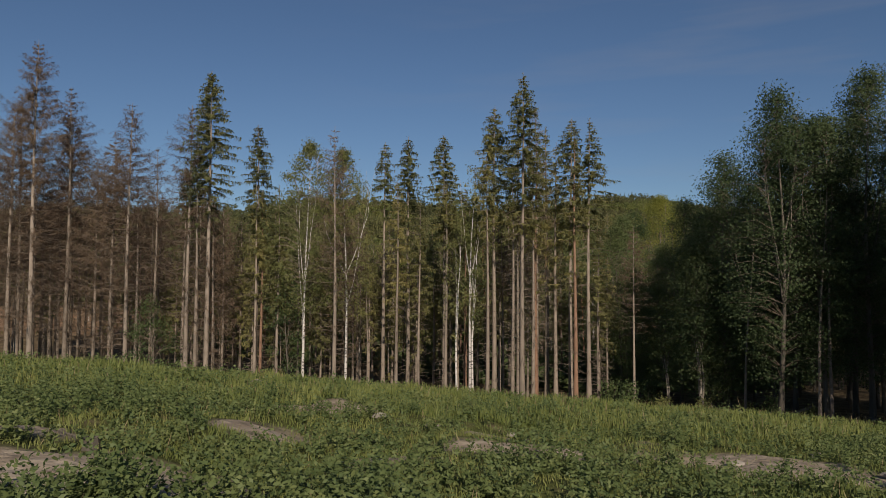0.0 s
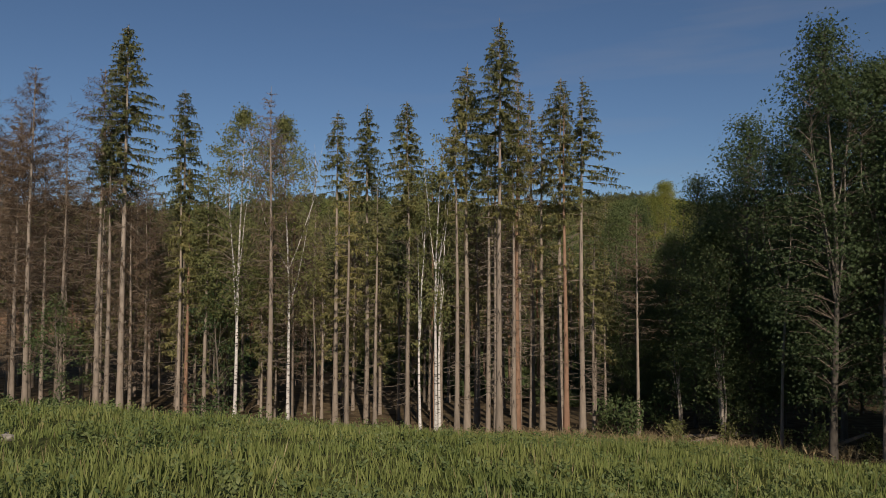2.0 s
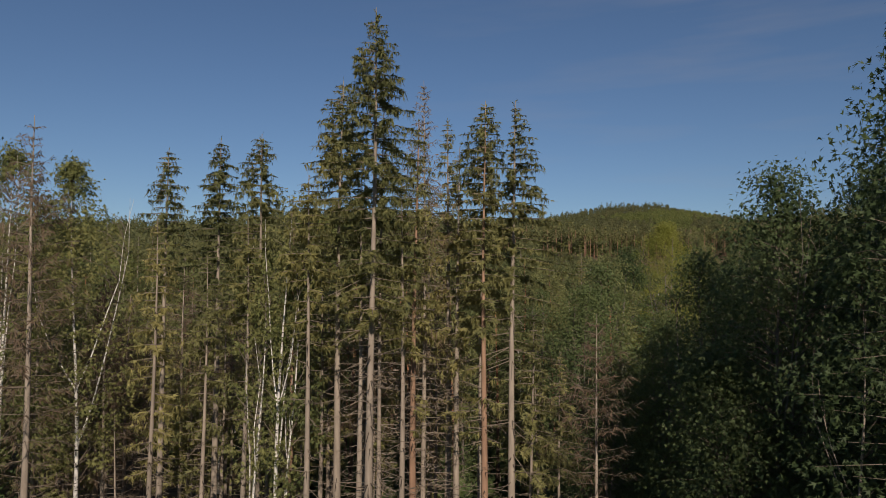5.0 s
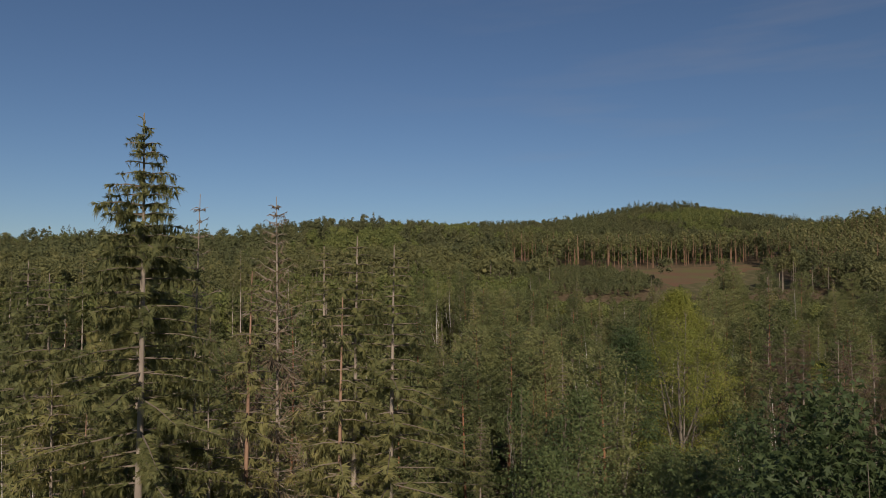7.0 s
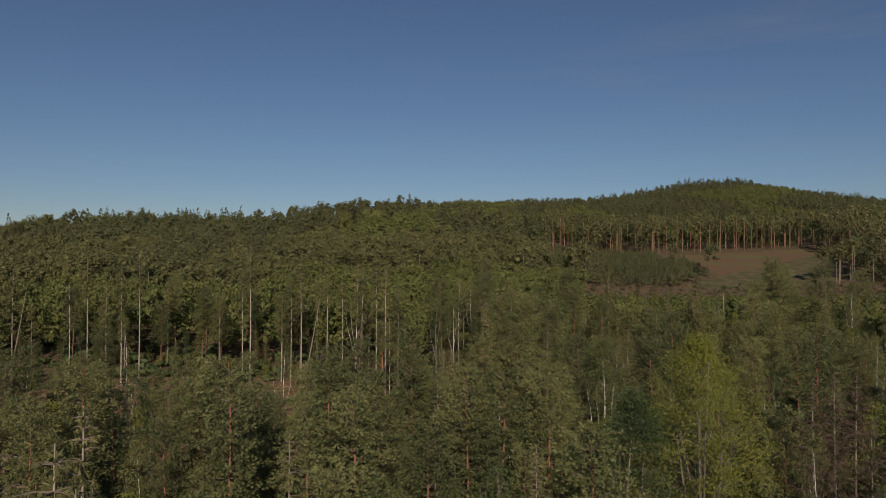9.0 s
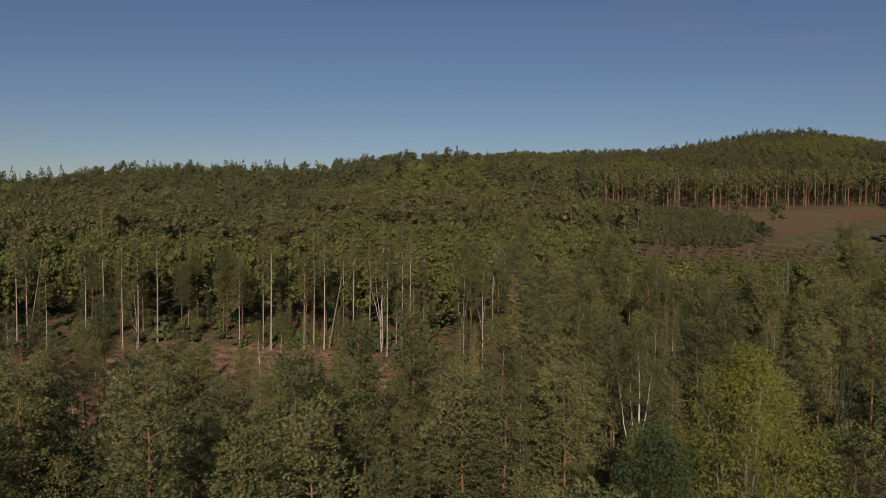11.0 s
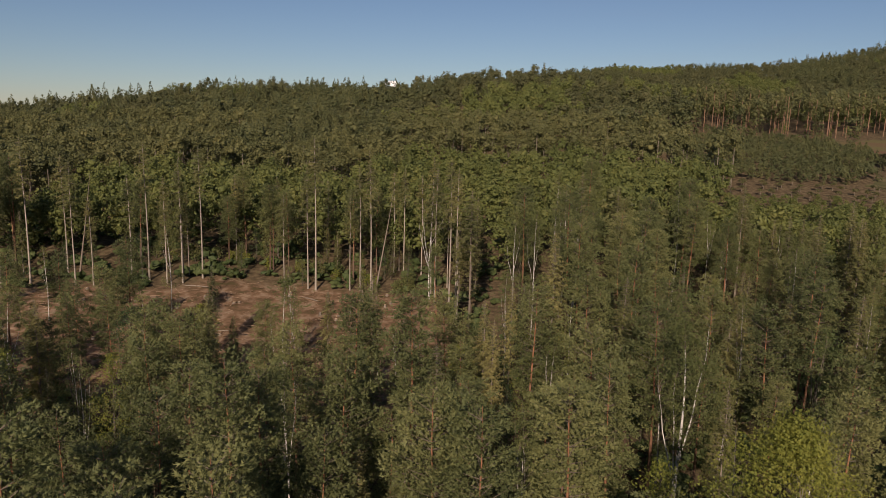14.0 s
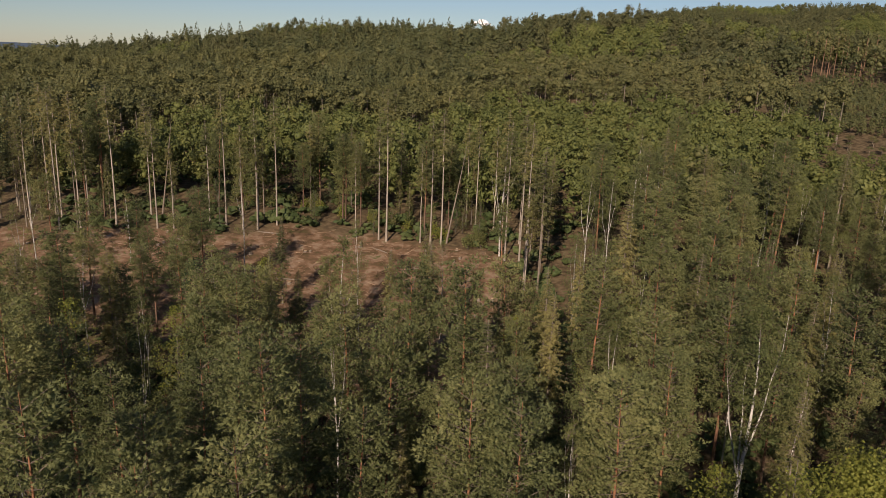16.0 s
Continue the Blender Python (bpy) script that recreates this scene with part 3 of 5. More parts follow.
def pine_parts(h, base, reach, tufts=6, blades=10, lean=0.0, needle=M_PINE):
    """A Scots pine: rusty upper stem, rounded crown of needle puffs on rising limbs."""
    trunk, pts, _ = stem(h, 0.0095 * h, lean, 0.25, 8, 7, rng.uniform(0, 6))
    limbs, crown = Shape(), Shape()
    z = base * h
    while z < h - 0.2:
        u = (h - z) / (h * (1 - base))
        for a in rng.uniform(0, 2 * np.pi) + np.arange(5) * 1.257 + rng.normal(0, 0.35, 5):
            ln = reach * (0.12 + 0.88 * math.sqrt(1 - (1 - min(1, u * 1.3)) ** 2)) * (1 - 0.45 * max(0, u - 0.7)) * rng.uniform(0.6, 1.1)
            d = np.array([math.cos(a), math.sin(a), 0])
            t = np.array([0, 1.0])[:, None]
            arc = on_stem(pts, z) + d * ln * t + np.array([0, 0, 1.0]) * ln * (0.75 - 0.65 * u) * t
            limbs.tube(arc[0] + (arc - arc[0]) * 0.7, [0.032, 0.010], 3)
            k = max(1, int(tufts * ln / reach + 0.4))
            s = rng.uniform(0.2, 1.0, k) ** 0.8
            at = np.stack([np.interp(s, t[:, 0], arc[:, j]) for j in range(3)], 1)
            fork = np.array([-d[1], d[0], 0]) * rng.normal(0, 0.42, (k, 1)) * (0.25 + ln * 0.45 * s[:, None])
            at = at + fork * [1, 1, 0.5] + rng.normal(0, 0.06, (k, 3))
            w = d + fork * 0.6 + np.array([0, 0, 0.3 * (1 - u)]) + rng.normal(0, 0.12, (k, 3))
            crown.lumps(at, w, rng.uniform(0.13, 0.2, k), rng.uniform(0.09, 0.14, k), rng.uniform(0.05, 0.08, k), 0.7, 1.15)
            at, w = np.repeat(at, blades, 0), np.repeat(w, blades, 0)
            off = rng.normal(0, 1, at.shape) + [0, 0, 0.35]
            off = off / np.linalg.norm(off, axis=1, keepdims=True)
            crown.fans(at + off * [0.44, 0.44, 0.24] * rng.uniform(0.3, 1.05, (len(at), 1)), off * 0.6 + w * 0.4 + rng.normal(0, 0.4, off.shape) + np.array([0, 0, 0.15]), rng.uniform(0.2, 0.4, len(at)), 0.27, 3, off * 0.8 + np.array([0, 0, 0.5]), 0.5)
        z += rng.uniform(0.45, 0.72)
    for _ in range(6):
        z = rng.uniform(0.22 * h, base * h)
        w = ways(1, 0.1, 0.3)[0]
        limbs.tube(on_stem(pts, z) + w * np.array([[0.0], [0.6], [1.2]]) * rng.uniform(0.5, 1.4), [0.03, 0.02, 0.008], 3)
    return [("trunk", trunk.mesh("trunk", M_BARK_PINE), "rusty orange upper stem"), ("branchwork", limbs.mesh("branchwork", M_TWIG), ""), ("crown", crown.mesh("crown", needle), "")]


def leafy_parts(h, reach, base, clumps=60, blades=42, leaf=0.3, r=None, forks=3, lean=0.0, leafm=M_BEECH, barkm=M_BARK_BEECH, droop=0.0, lump=0.95, spread=0.35):
    """A broadleaved tree: a stem that forks, limbs that end in uneven clumps of leaves, with gaps between."""
    trunk, pts, rad = stem(h * 0.92, r or 0.0085 * h, lean, 0.35, 9, 7, rng.uniform(0, 6))
    limbs, crown = Shape(), Shape()
    forkers, forked = [pts], []
    for i in range(forks):
        z0 = rng.uniform(0.28, 0.55) * h
        a = rng.uniform(0, 6.3)
        p0 = on_stem(pts, z0)
        t = np.linspace(0, 1, 6)[:, None]
        top = rng.uniform(0.72, 0.97) * h - z0
        d = np.array([math.cos(a), math.sin(a), 0])
        arc = p0 + d * reach * spread * rng.uniform(0.7, 1.4) * (1.4 * t - 0.4 * t ** 2) + np.array([0, 0, 1.0]) * top * t ** 1.1 + rng.normal(0, 0.12, (6, 3)) * t
        rr = np.interp(z0, pts[:, 2], rad) * 0.62
        fork = Shape()
        fork.tube(arc, rr * (1 - 0.88 * t[:, 0]), 5)
        forked.append(("limb", fork.mesh("limb", barkm), ""))
        forkers.append(arc)
    wood_at = np.concatenate([np.stack([np.interp(np.linspace(0.15, 1, 22), np.linspace(0, 1, len(f)), f[:, q]) for q in range(3)], 1) for f in forkers])
    for _ in range(clumps):
        u = rng.uniform(0, 1) ** 0.85
        z = h * (base + (1 - base) * u)
        prof = math.sin(math.pi * min(1, (0.16 + 0.86 * u)) ** 1.1) ** 0.7 * reach
        a, q = rng.uniform(0, 6.3), rng.uniform(0.35, 1.08)
        c0 = on_stem(pts, min(z, h * 0.9))
        c = np.array([c0[0] + math.cos(a) * prof * q, c0[1] + math.sin(a) * prof * q, z])
        p = wood_at[np.argmin(np.linalg.norm(wood_at + np.array([0, 0, 0.9]) - c, axis=1))]
        sag = np.array([0, 0, 0.14 * np.linalg.norm(c - p)])
        limbs.tube([p, (p + c) / 2 + sag + 0.15 * np.sin(c[[1, 2, 0]] * 9.0), c], [0.026, 0.014, 0.005], 3)
        k = int(blades * rng.uniform(0.6, 1.3))
        lr = lump * rng.uniform(0.6, 1.25)
        ball = rng.normal(size=(k, 3))
        ball *= rng.random((k, 1)) ** 0.45 / np.linalg.norm(ball, axis=1, keepdims=True)
        at = c + ball * lr * [1.05, 1.05, 0.68] + np.array([0, 0, -droop]) * rng.uniform(0, 1, (k, 1))
        w = rng.normal(0, 0.7, (k, 3)) + (c - c0) * 0.25 / max(reach, 1) + np.array([0, 0, -0.25 - droop])
        out = (at - c) / lr + (c - c0) / max(reach, 1) * 0.8 + np.array([0, 0, 0.45])
        crown.fans(at, w, rng.uniform(0.6, 1.2, k) * leaf, leaf * 0.95, 3, out, 0.55)
    return [("trunk", trunk.mesh("trunk", barkm), ""), *forked, ("branchwork", limbs.mesh("branchwork", M_TWIG), ""), ("crown", crown.mesh("crown", leafm), "")]


def bush_parts(h, reach, blades=420, leafm=M_WEED, leaf=0.22):
    limbs, crown = Shape(), Shape()
    for _ in range(9):
        w = ways(1, 1.0, 0.3)[0]
        tip = w * h * rng.uniform(0.7, 1.0) * [reach / h, reach / h, 1]
        limbs.tube([np.array([0, 0, -0.1]), tip * 0.5 + rng.normal(0, 0.05, 3), tip], [0.03, 0.018, 0.005], 3)
        k = blades // 9
        at = tip * rng.uniform(0.3, 1.0, (k, 1)) + rng.normal(0, 0.18 * reach, (k, 3))
        at[:, 2] = np.abs(at[:, 2])
        crown.kites(at, rng.normal(0, 0.7, (k, 3)) + [0, 0, 0.1], rng.uniform(0.6, 1.3, k) * leaf, leaf * 0.55, 0.5)
    return [("branchwork", limbs.mesh("branchwork", M_TWIG), ""), ("crown", crown.mesh("crown", leafm), "")]


def plant(name, parts, x, y, label, category="tree", group="", turn=None, scale=1.0, sink=0.0):
    """One tree or bush as a thing: an empty at its foot that carries its parts."""
    root = new(name)
    root.empty_display_size = 0.3
    root.matrix_basis = Matrix.Translation((x, y, float(ground(x, y)) - sink)) @ Matrix.Rotation(rng.uniform(0, 6.28) if turn is None else turn, 4, "Z") @ Matrix.Scale(scale, 4)
    for part_name, me, part_label in parts:
        ob = new(part_name, me)
        ob.parent = root
        if part_label:
            ob["label"] = part_label
        if part_name in ("branchwork", "crown"):
            ob["kind"] = "stuff"
    return tagged(root, label, category, group)


# ---- the stand of spruces at the edge of the clearing ----
# x, y and the height of the tip above the world's zero
FULL = ((-14.85, 72.7, 30.6), (-19.5, 72.7, 35.8), (0.0, 74.6, 30.1), (14.7, 66.6, 30.5), (3.3, 70.2, 29.4), (7.7, 67.3, 31.6))
SPARSE = ((-2.5, 72.7, 29.0), (-20.6, 72.8, 28.6), (-23.4, 78.7, 27.0), (10.8, 64.8, 25.8), (3.2, 67.2, 24.6), (6.6, 64.1, 26.3), (8.9, 64.4, 26.0))
OLIVE = ((-1.3, 67.5, 24.6), (-14.3, 72.3, 24.0), (-14.8, 71.9, 25.0), (0.8, 68.9, 22.8), (11.4, 66.4, 29.4), (13.3, 70.3, 30.4), (13.6, 67.9, 28.4), (14.6, 64.6, 28.6), (16.9, 65.4, 19.6), (17.6, 67.5, 17.5), (5.2, 69.0, 24.5))
DEAD = ((-18.8, 76.2, 23.0), (-19.2, 73.9, 22.5), (-27.4, 81.0, 25.0), (-27.9, 75.1, 33.0), (-30.9, 79.1, 30.0), (-33.2, 80.8, 28.0), (-35.6, 79.6, 35.6),
        (-38.1, 77.4, 39.8), (-41.9, 80.6, 34.0), (-41.9, 82.6, 35.5), (-6.2, 74.2, 22.0), (-6.9, 67.0, 29.4), (-21.6, 73.4, 32.5), (-36.8, 83.0, 33.0), (-44.0, 78.5, 33.0))
BIRCHES = ((-10.1, 70.4, 25.4, 3.9), (-6.0, 70.5, 24.6, 3.2), (4.1, 65.4, 18.6, 1.5), (5.2, 65.2, 22.3, 1.7), (5.5, 65.4, 18.4, 1.4))
STAND = "spruces at the clearing's edge"

plant("spruce", spruce_parts(29.4, 0.52, 3.0, 0.8, 1.0, 0.1, 110, 0.24, 0.9, 4.0), 9.43, 62.75, "tallest spruce, slender, with hanging dark sprays and long bare stem", "tree", STAND, 0.0)
for k, (x, y, top) in enumerate(FULL):
    h = top - float(ground(x, y))
    plant("spruce", spruce_parts(h, 0.56 if x < 2 else 0.62, 3.2 if top > 35 else 2.35, 0.85, 0.8, 0.1, 80, None, 0.7, 2.8), x, y, "tall green spruce with dense pointed crown on bare stem", "tree", STAND)
plant("spruce", spruce_parts(26.3, 0.55, 2.8, 0.9, 0.45, 0.1, 70, None, 0.9, 2.8, oneside=0.0), 15.94, 65.06, "green spruce at the stand's end, crown fuller on its open side", "tree", STAND, 0.0)
for x, y, top in SPARSE:
    plant("spruce", spruce_parts(top - float(ground(x, y)), 0.66, 1.7, 0.75, 0.9, 0.1, 80, None, 0.6, 2.6), x, y, "thinning spruce with sparse green crown and bare stem", "tree", STAND)
for k, (x, y, top) in enumerate(OLIVE):
    h = top - float(ground(x, y))
    plant("spruce", spruce_parts(h, 0.42, 1.7, 0.5, 1.0, 0.08, 80, None, 0.7, 2.6, M_OLIVE, (M_BARK, M_BARK_RED)[k % 3 == 1]), x, y, "olive-green spruce with hanging sprays and dead lower branches", "tree", STAND)
for k, (x, y, top) in enumerate(DEAD):
    h = top - float(ground(x, y))
    plant("dead_spruce", dead_parts(h, 0.2, 4.6 if x < -20 else 2.9, (0.7, 1.1, 0.5)[k % 3]), x, y, "dead spruce with bare branches and withered brown twigs", "tree", STAND)
plant("dead_spruce", dead_parts(28.6, 0.2, 2.4, 0.45, 0.17, M_GREY, 0.8, M_TAN), 11.9, 68.4, "dead leafless spruce with pale up-curved bare branches", "tree", STAND)
plant("dead_spruce", dead_parts(28.2, 0.2, 1.8, 0.2, 0.15, M_GREY, 1.0, M_TAN), 9.75, 66.5, "dead spruce with pale bare branches and some brown twigs", "tree", STAND)
plant("tree_snag", dead_parts(11.6, 0.3, 0.8, 0.0, 0.12), -4.0, 70.5, "thin dead broken spruce stem", "tree", STAND)
for x, y, h, w in BIRCHES:
    plant("birch", leafy_parts(h, w, 0.36, 240 if w > 2 else 45, 36, 0.26, 0.0062 * h, 3 if h > 22 else 2, 0.02, M_BIRCH, M_BARK_BIRCH, 0.5, 0.8, 0.6), x, y, "white-stemmed birch with thin hanging green foliage", "tree", "birches in the stand")
plant("beech", leafy_parts(13.0, 2.3, 0.06, 60, 40, 0.28, 0.10, 2), -11.6, 71.5, "low leafy green beech between the stems", "tree")
plant("beech", leafy_parts(10.5, 2.4, 0.04, 70, 40, 0.28, 0.09, 2), -25.0, 74.5, "low leafy green beech between the stems", "tree")

# trees deeper in the stand
fill_green = [spruce_parts(h, b, 2.1, 0.6, 0.8, 0.06, 26, None, 0.8, 1.9, mat) for h, b, mat in ((20, 0.32, M_OLIVE), (18, 0.26, M_OLIVE), (21, 0.38, M_SPRUCE), (17, 0.18, M_OLIVE))]
fill_dead = [dead_parts(h, 0.42, 2.4, n, None, M_TWIG, 1.2) for h, n in ((19, 0.55), (18, 0.65), (20, 0.45))]
taken = [(9.4, 62.8)] + [(r[0], r[1]) for rows in (FULL, SPARSE, OLIVE, DEAD, BIRCHES) for r in rows]
for gy in np.arange(0, 27, 3.5):
    for gx in np.arange(-56, 20, 3.4):
        x, y = gx + rng.uniform(-1.2, 1.2), 65.5 + 0.32 * (10 - gx) + gy + rng.uniform(-1.2, 1.2)
        if rng.random() < 0.18 or (x > 14 and gy > 9) or min((x - a) ** 2 + (y - b) ** 2 for a, b in taken) < 3.5:
            continue
        taken.append((x, y))
        withered = rng.random() < (0.72 if x < -24 else 0.22)
        if withered:
            plant("dead_spruce", fill_dead[rng.integers(0, 3)], x, y, "withered brown spruce deep in the stand", "tree", "trees deep in the stand", None, rng.uniform(1.1, 1.42) if x < -24 else rng.uniform(0.85, 1.05))
        else:
            plant("spruce", fill_green[rng.integers(0, 4)], x, y, "slim spruce deep in the stand, olive-green", "tree", "trees deep in the stand", None, rng.uniform(0.8, 1.08))

# ---- the shaded grove beside the clearing ----
GROVE = "broadleaved grove beside the clearing"
grove_back = [leafy_parts(h, w, 0.1, 230, 60, 0.22, None, 3, 0.02, M_BEECH, M_BARK_BEECH, 0.1, 1.3) for h, w in ((23, 3.9), (20, 3.6))]
grove = [leafy_parts(h, w, b, int(c * 3.2), 64, 0.25, None, f, 0.02, M_BEECH_SHADED, M_BARK_BEECH, 0.1, 1.45) for h, w, b, c, f in ((25, 4.4, 0.12, 100, 4), (21, 4.1, 0.08, 90, 3), (27, 4.6, 0.16, 105, 4), (17, 3.4, 0.06, 75, 3))]
# from (38.5, 45.5) on: unseen trees, added to cast shade on the grove
for x, y, k, s in ((24.8, 49.4, 0, 0.92), (28.9, 50.6, 2, 0.82), (26.8, 61.0, 1, 1.04), (25.8, 68.0, 1, 0.98), (24.2, 60.2, 3, 0.85), (29.5, 55.5, 0, 0.94), (33.0, 51.5, 2, 0.97),
                   (22.4, 71.0, 1, 0.66), (22.9, 76.7, 3, 0.92), (29.5, 66.0, 1, 1.0), (30.8, 61.0, 0, 0.90), (35.5, 57.0, 2, 0.92), (27.0, 75.5, 1, 0.82), (33.0, 68.0, 0, 0.80),
                   (38.5, 62.0, 2, 0.84), (32.0, 76.0, 3, 1.0), (38.0, 72.0, 1, 0.9), (44.0, 66.0, 2, 0.8), (26.0, 84.0, 3, 1.02), (31.0, 86.0, 1, 0.85), (37.0, 83.0, 0, 0.74),
                   (43.0, 77.0, 2, 0.72), (38.5, 45.5, 0, 1.0), (31.5, 39.5, 2, 0.95), (29.5, 33.5, 0, 0.9), (35.0, 34.0, 2, 1.0), (41.0, 35.0, 0, 1.05), (45.0, 50.0, 2, 1.0), (33.5, 29.5, 1, 1.0), (40.0, 24.0, 2, 0.95), (47.0, 40.0, 1, 1.1), (36.5, 16.0, 0, 0.9), (34.5, 27.5, 2, 1.0), (37.5, 21.0, 2, 1.0), (34.5, 45.0, 2, 0.9), (33.0, 24.5, 0, 1.05)):
    plant("beech", (grove_back[k % 2] if y > 63 else grove[k]), x, y, "dense dark-green broadleaved tree in the shaded grove", "tree", GROVE, None, s)

grove_deep = [leafy_parts(h, 3.4, 0.12, 90, 40, 0.32, None, 2, 0.02, M_BEECH, M_BARK_BEECH, 0.1, 1.4) for h in (21, 18)]
for gx in np.arange(41, 84, 5.6):
    for gy in np.arange(44, 96, 5.6):
        x, y = gx + rng.uniform(-1.8, 1.8), gy + rng.uniform(-1.8, 1.8)
        if rng.random() < 0.9 and (x < 50 or y > 60):
            plant("beech", grove_deep[rng.integers(0, 2)], x, y, "broadleaved tree deeper in the grove", "tree", GROVE, None, rng.uniform(0.85, 1.05) * (1.0 if y < 72 else 0.85))

pale_fork = leafy_parts(22.0, 2.4, 0.45, 50, 34, 0.28, 0.13, 2, 0.05, M_BEECH_SHADED, M_GREY, 0.1, 0.9, 0.8)
for x, y, tn, sc in ((26.9, 48.3, 2.4, 0.95), (28.2, 48.9, 2.9, 0.98), (24.4, 53.5, 2.2, 0.80)):
    plant("beech", pale_fork, x, y, "pale forked beech with thin foliage at the grove's edge", "tree", GROVE, tn, sc)
coppice = []
for k in range(6):
    shoot, _, _ = stem(rng.uniform(5.5, 8.5), 0.09, rng.uniform(0.02, 0.07), 0.25, 7, 6, rng.uniform(0, 6.3))
    coppice.append(("stem", shoot.mesh("stem", M_PALE), ""))
coppice += [q for q in leafy_parts(8.5, 1.6, 0.35, 26, 26, 0.3, 0.08, 1, 0.0, M_BEECH, M_PALE) if q[0] in ("branchwork", "crown")]
plant("coppice", coppice, 23.4, 58.6, "pale many-stemmed coppice at the grove's edge", "tree", GROVE)
plant("coppice", coppice, 22.2, 62.5, "pale many-stemmed coppice at the grove's edge", "tree", GROVE, None, 0.75)

# ---- the yellowing tree and the wood on the valley floor ----
plant("maple", leafy_parts(26.0, 6.2, 0.15, 420, 130, 0.18, 0.3, 5, 0.0, M_YELLOW, M_BARK_BEECH, 0.1, 1.2, 0.35), 39.4, 106.9, "large yellow-green maple rising over the valley wood", "tree")
plant("maple", leafy_parts(23.0, 4.2, 0.12, 200, 80, 0.22, 0.3, 4, 0.0, M_BEECH, M_BARK_BEECH, 0.1, 1.2, 0.35), 33.0, 101.5, "green maple beside the yellowing one", "tree")
plant("birch", leafy_parts(22.0, 3.0, 0.5, 120, 40, 0.26, 0.24, 3, 0.02, M_BIRCH, M_BARK_BIRCH, 0.3, 0.8, 0.5), 37.7, 136.1, "large white birch with forked stem", "tree")
for x, y in ((52, 104), (55.5, 108), (50, 112), (58, 102), (60, 112), (54, 117), (63, 107), (66, 115), (58, 121), (64, 96)):
    withered = rng.random() < 0.5
    plant("dead_spruce" if withered else "spruce", dead_parts(22, 0.15, 2.4, 0.9) if withered else spruce_parts(22, 0.25, 2.2, 0.8, 0.8, 0.05, 20, None, 0.85, 0.8, M_OLIVE), x, y, "withering brownish spruce in the valley wood", "tree", "browning spruces in the valley")
    taken.append((x, y))
pines = [pine_parts(h, b, w, 6.4, 12, ln) for h, b, w, ln in ((22, 0.5, 2.9, 0.0), (20, 0.44, 3.0, 0.02), (23.5, 0.56, 2.7, 0.015), (18, 0.38, 2.9, 0.0), (21, 0.5, 3.2, 0.04))]
vbirch = [leafy_parts(h, w, 0.22, 66, 34, 0.25, 0.0060 * h, 2, 0.015, M_BIRCH, M_BARK_BIRCH, 0.35, 0.85, 0.5) for h, w in ((20, 2.3), (17, 2.0), (22, 2.5))]
vleaf = [leafy_parts(h, w, 0.12, 90, 36, 0.27, None, 3, 0.0, m, M_BARK_BEECH, 0.1, 1.1, 0.35) for h, w, m in ((16, 2.9, M_BEECH), (19, 3.1, M_BEECH), (14, 2.6, M_BIRCH), (18, 3.0, M_YELLOW))]
vspruce = [spruce_parts(h, b, w, 0.92, 0.4, 0.05, 14, None, 0.85, 1.7, m) for h, b, w, m in ((21, 0.12, 2.4, M_SPRUCE), (18, 0.1, 2.3, M_SPRUCE), (23, 0.25, 2.3, M_OLIVE))]
for x, y, k, s in ((22.2, 115.0, 0, 1.02), (24.8, 113.5, 2, 0.95), (35.6, 141.2, 0, 0.98), (30.8, 135.3, 4, 0.98), (29.1, 151.5, 4, 1.0), (33.5, 154.3, 2, 1.02), (23.3, 148.2, 1, 1.0), (46.2, 146.8, 4, 0.96), (12.0, 125.2, 3, 1.12), (5.2, 108.2, 3, 1.1), (14.2, 104.2, 1, 1.1), (22.2, 124.0, 0, 0.9)):
    plant("pine", pines[k], x, y, "Scots pine with rusty stem and rounded green crown", "tree", "pines on the valley floor", None, s)
    taken.append((x, y))
taken += [(39.4, 106.9), (37.2, 105.0), (41.7, 109.0), (33.0, 101.5), (37.7, 136.1), (36.9, 132.6), (36.3, 129.4), (8.5, 166.9), (7.6, 162.5)]
plant("pine", pine_parts(19.0, 0.78, 1.2, 4, 8, -0.03), 8.5, 166.0, "lone thin red-stemmed pine at the felled strip", "tree", "", 0.4)
spot = 5.2
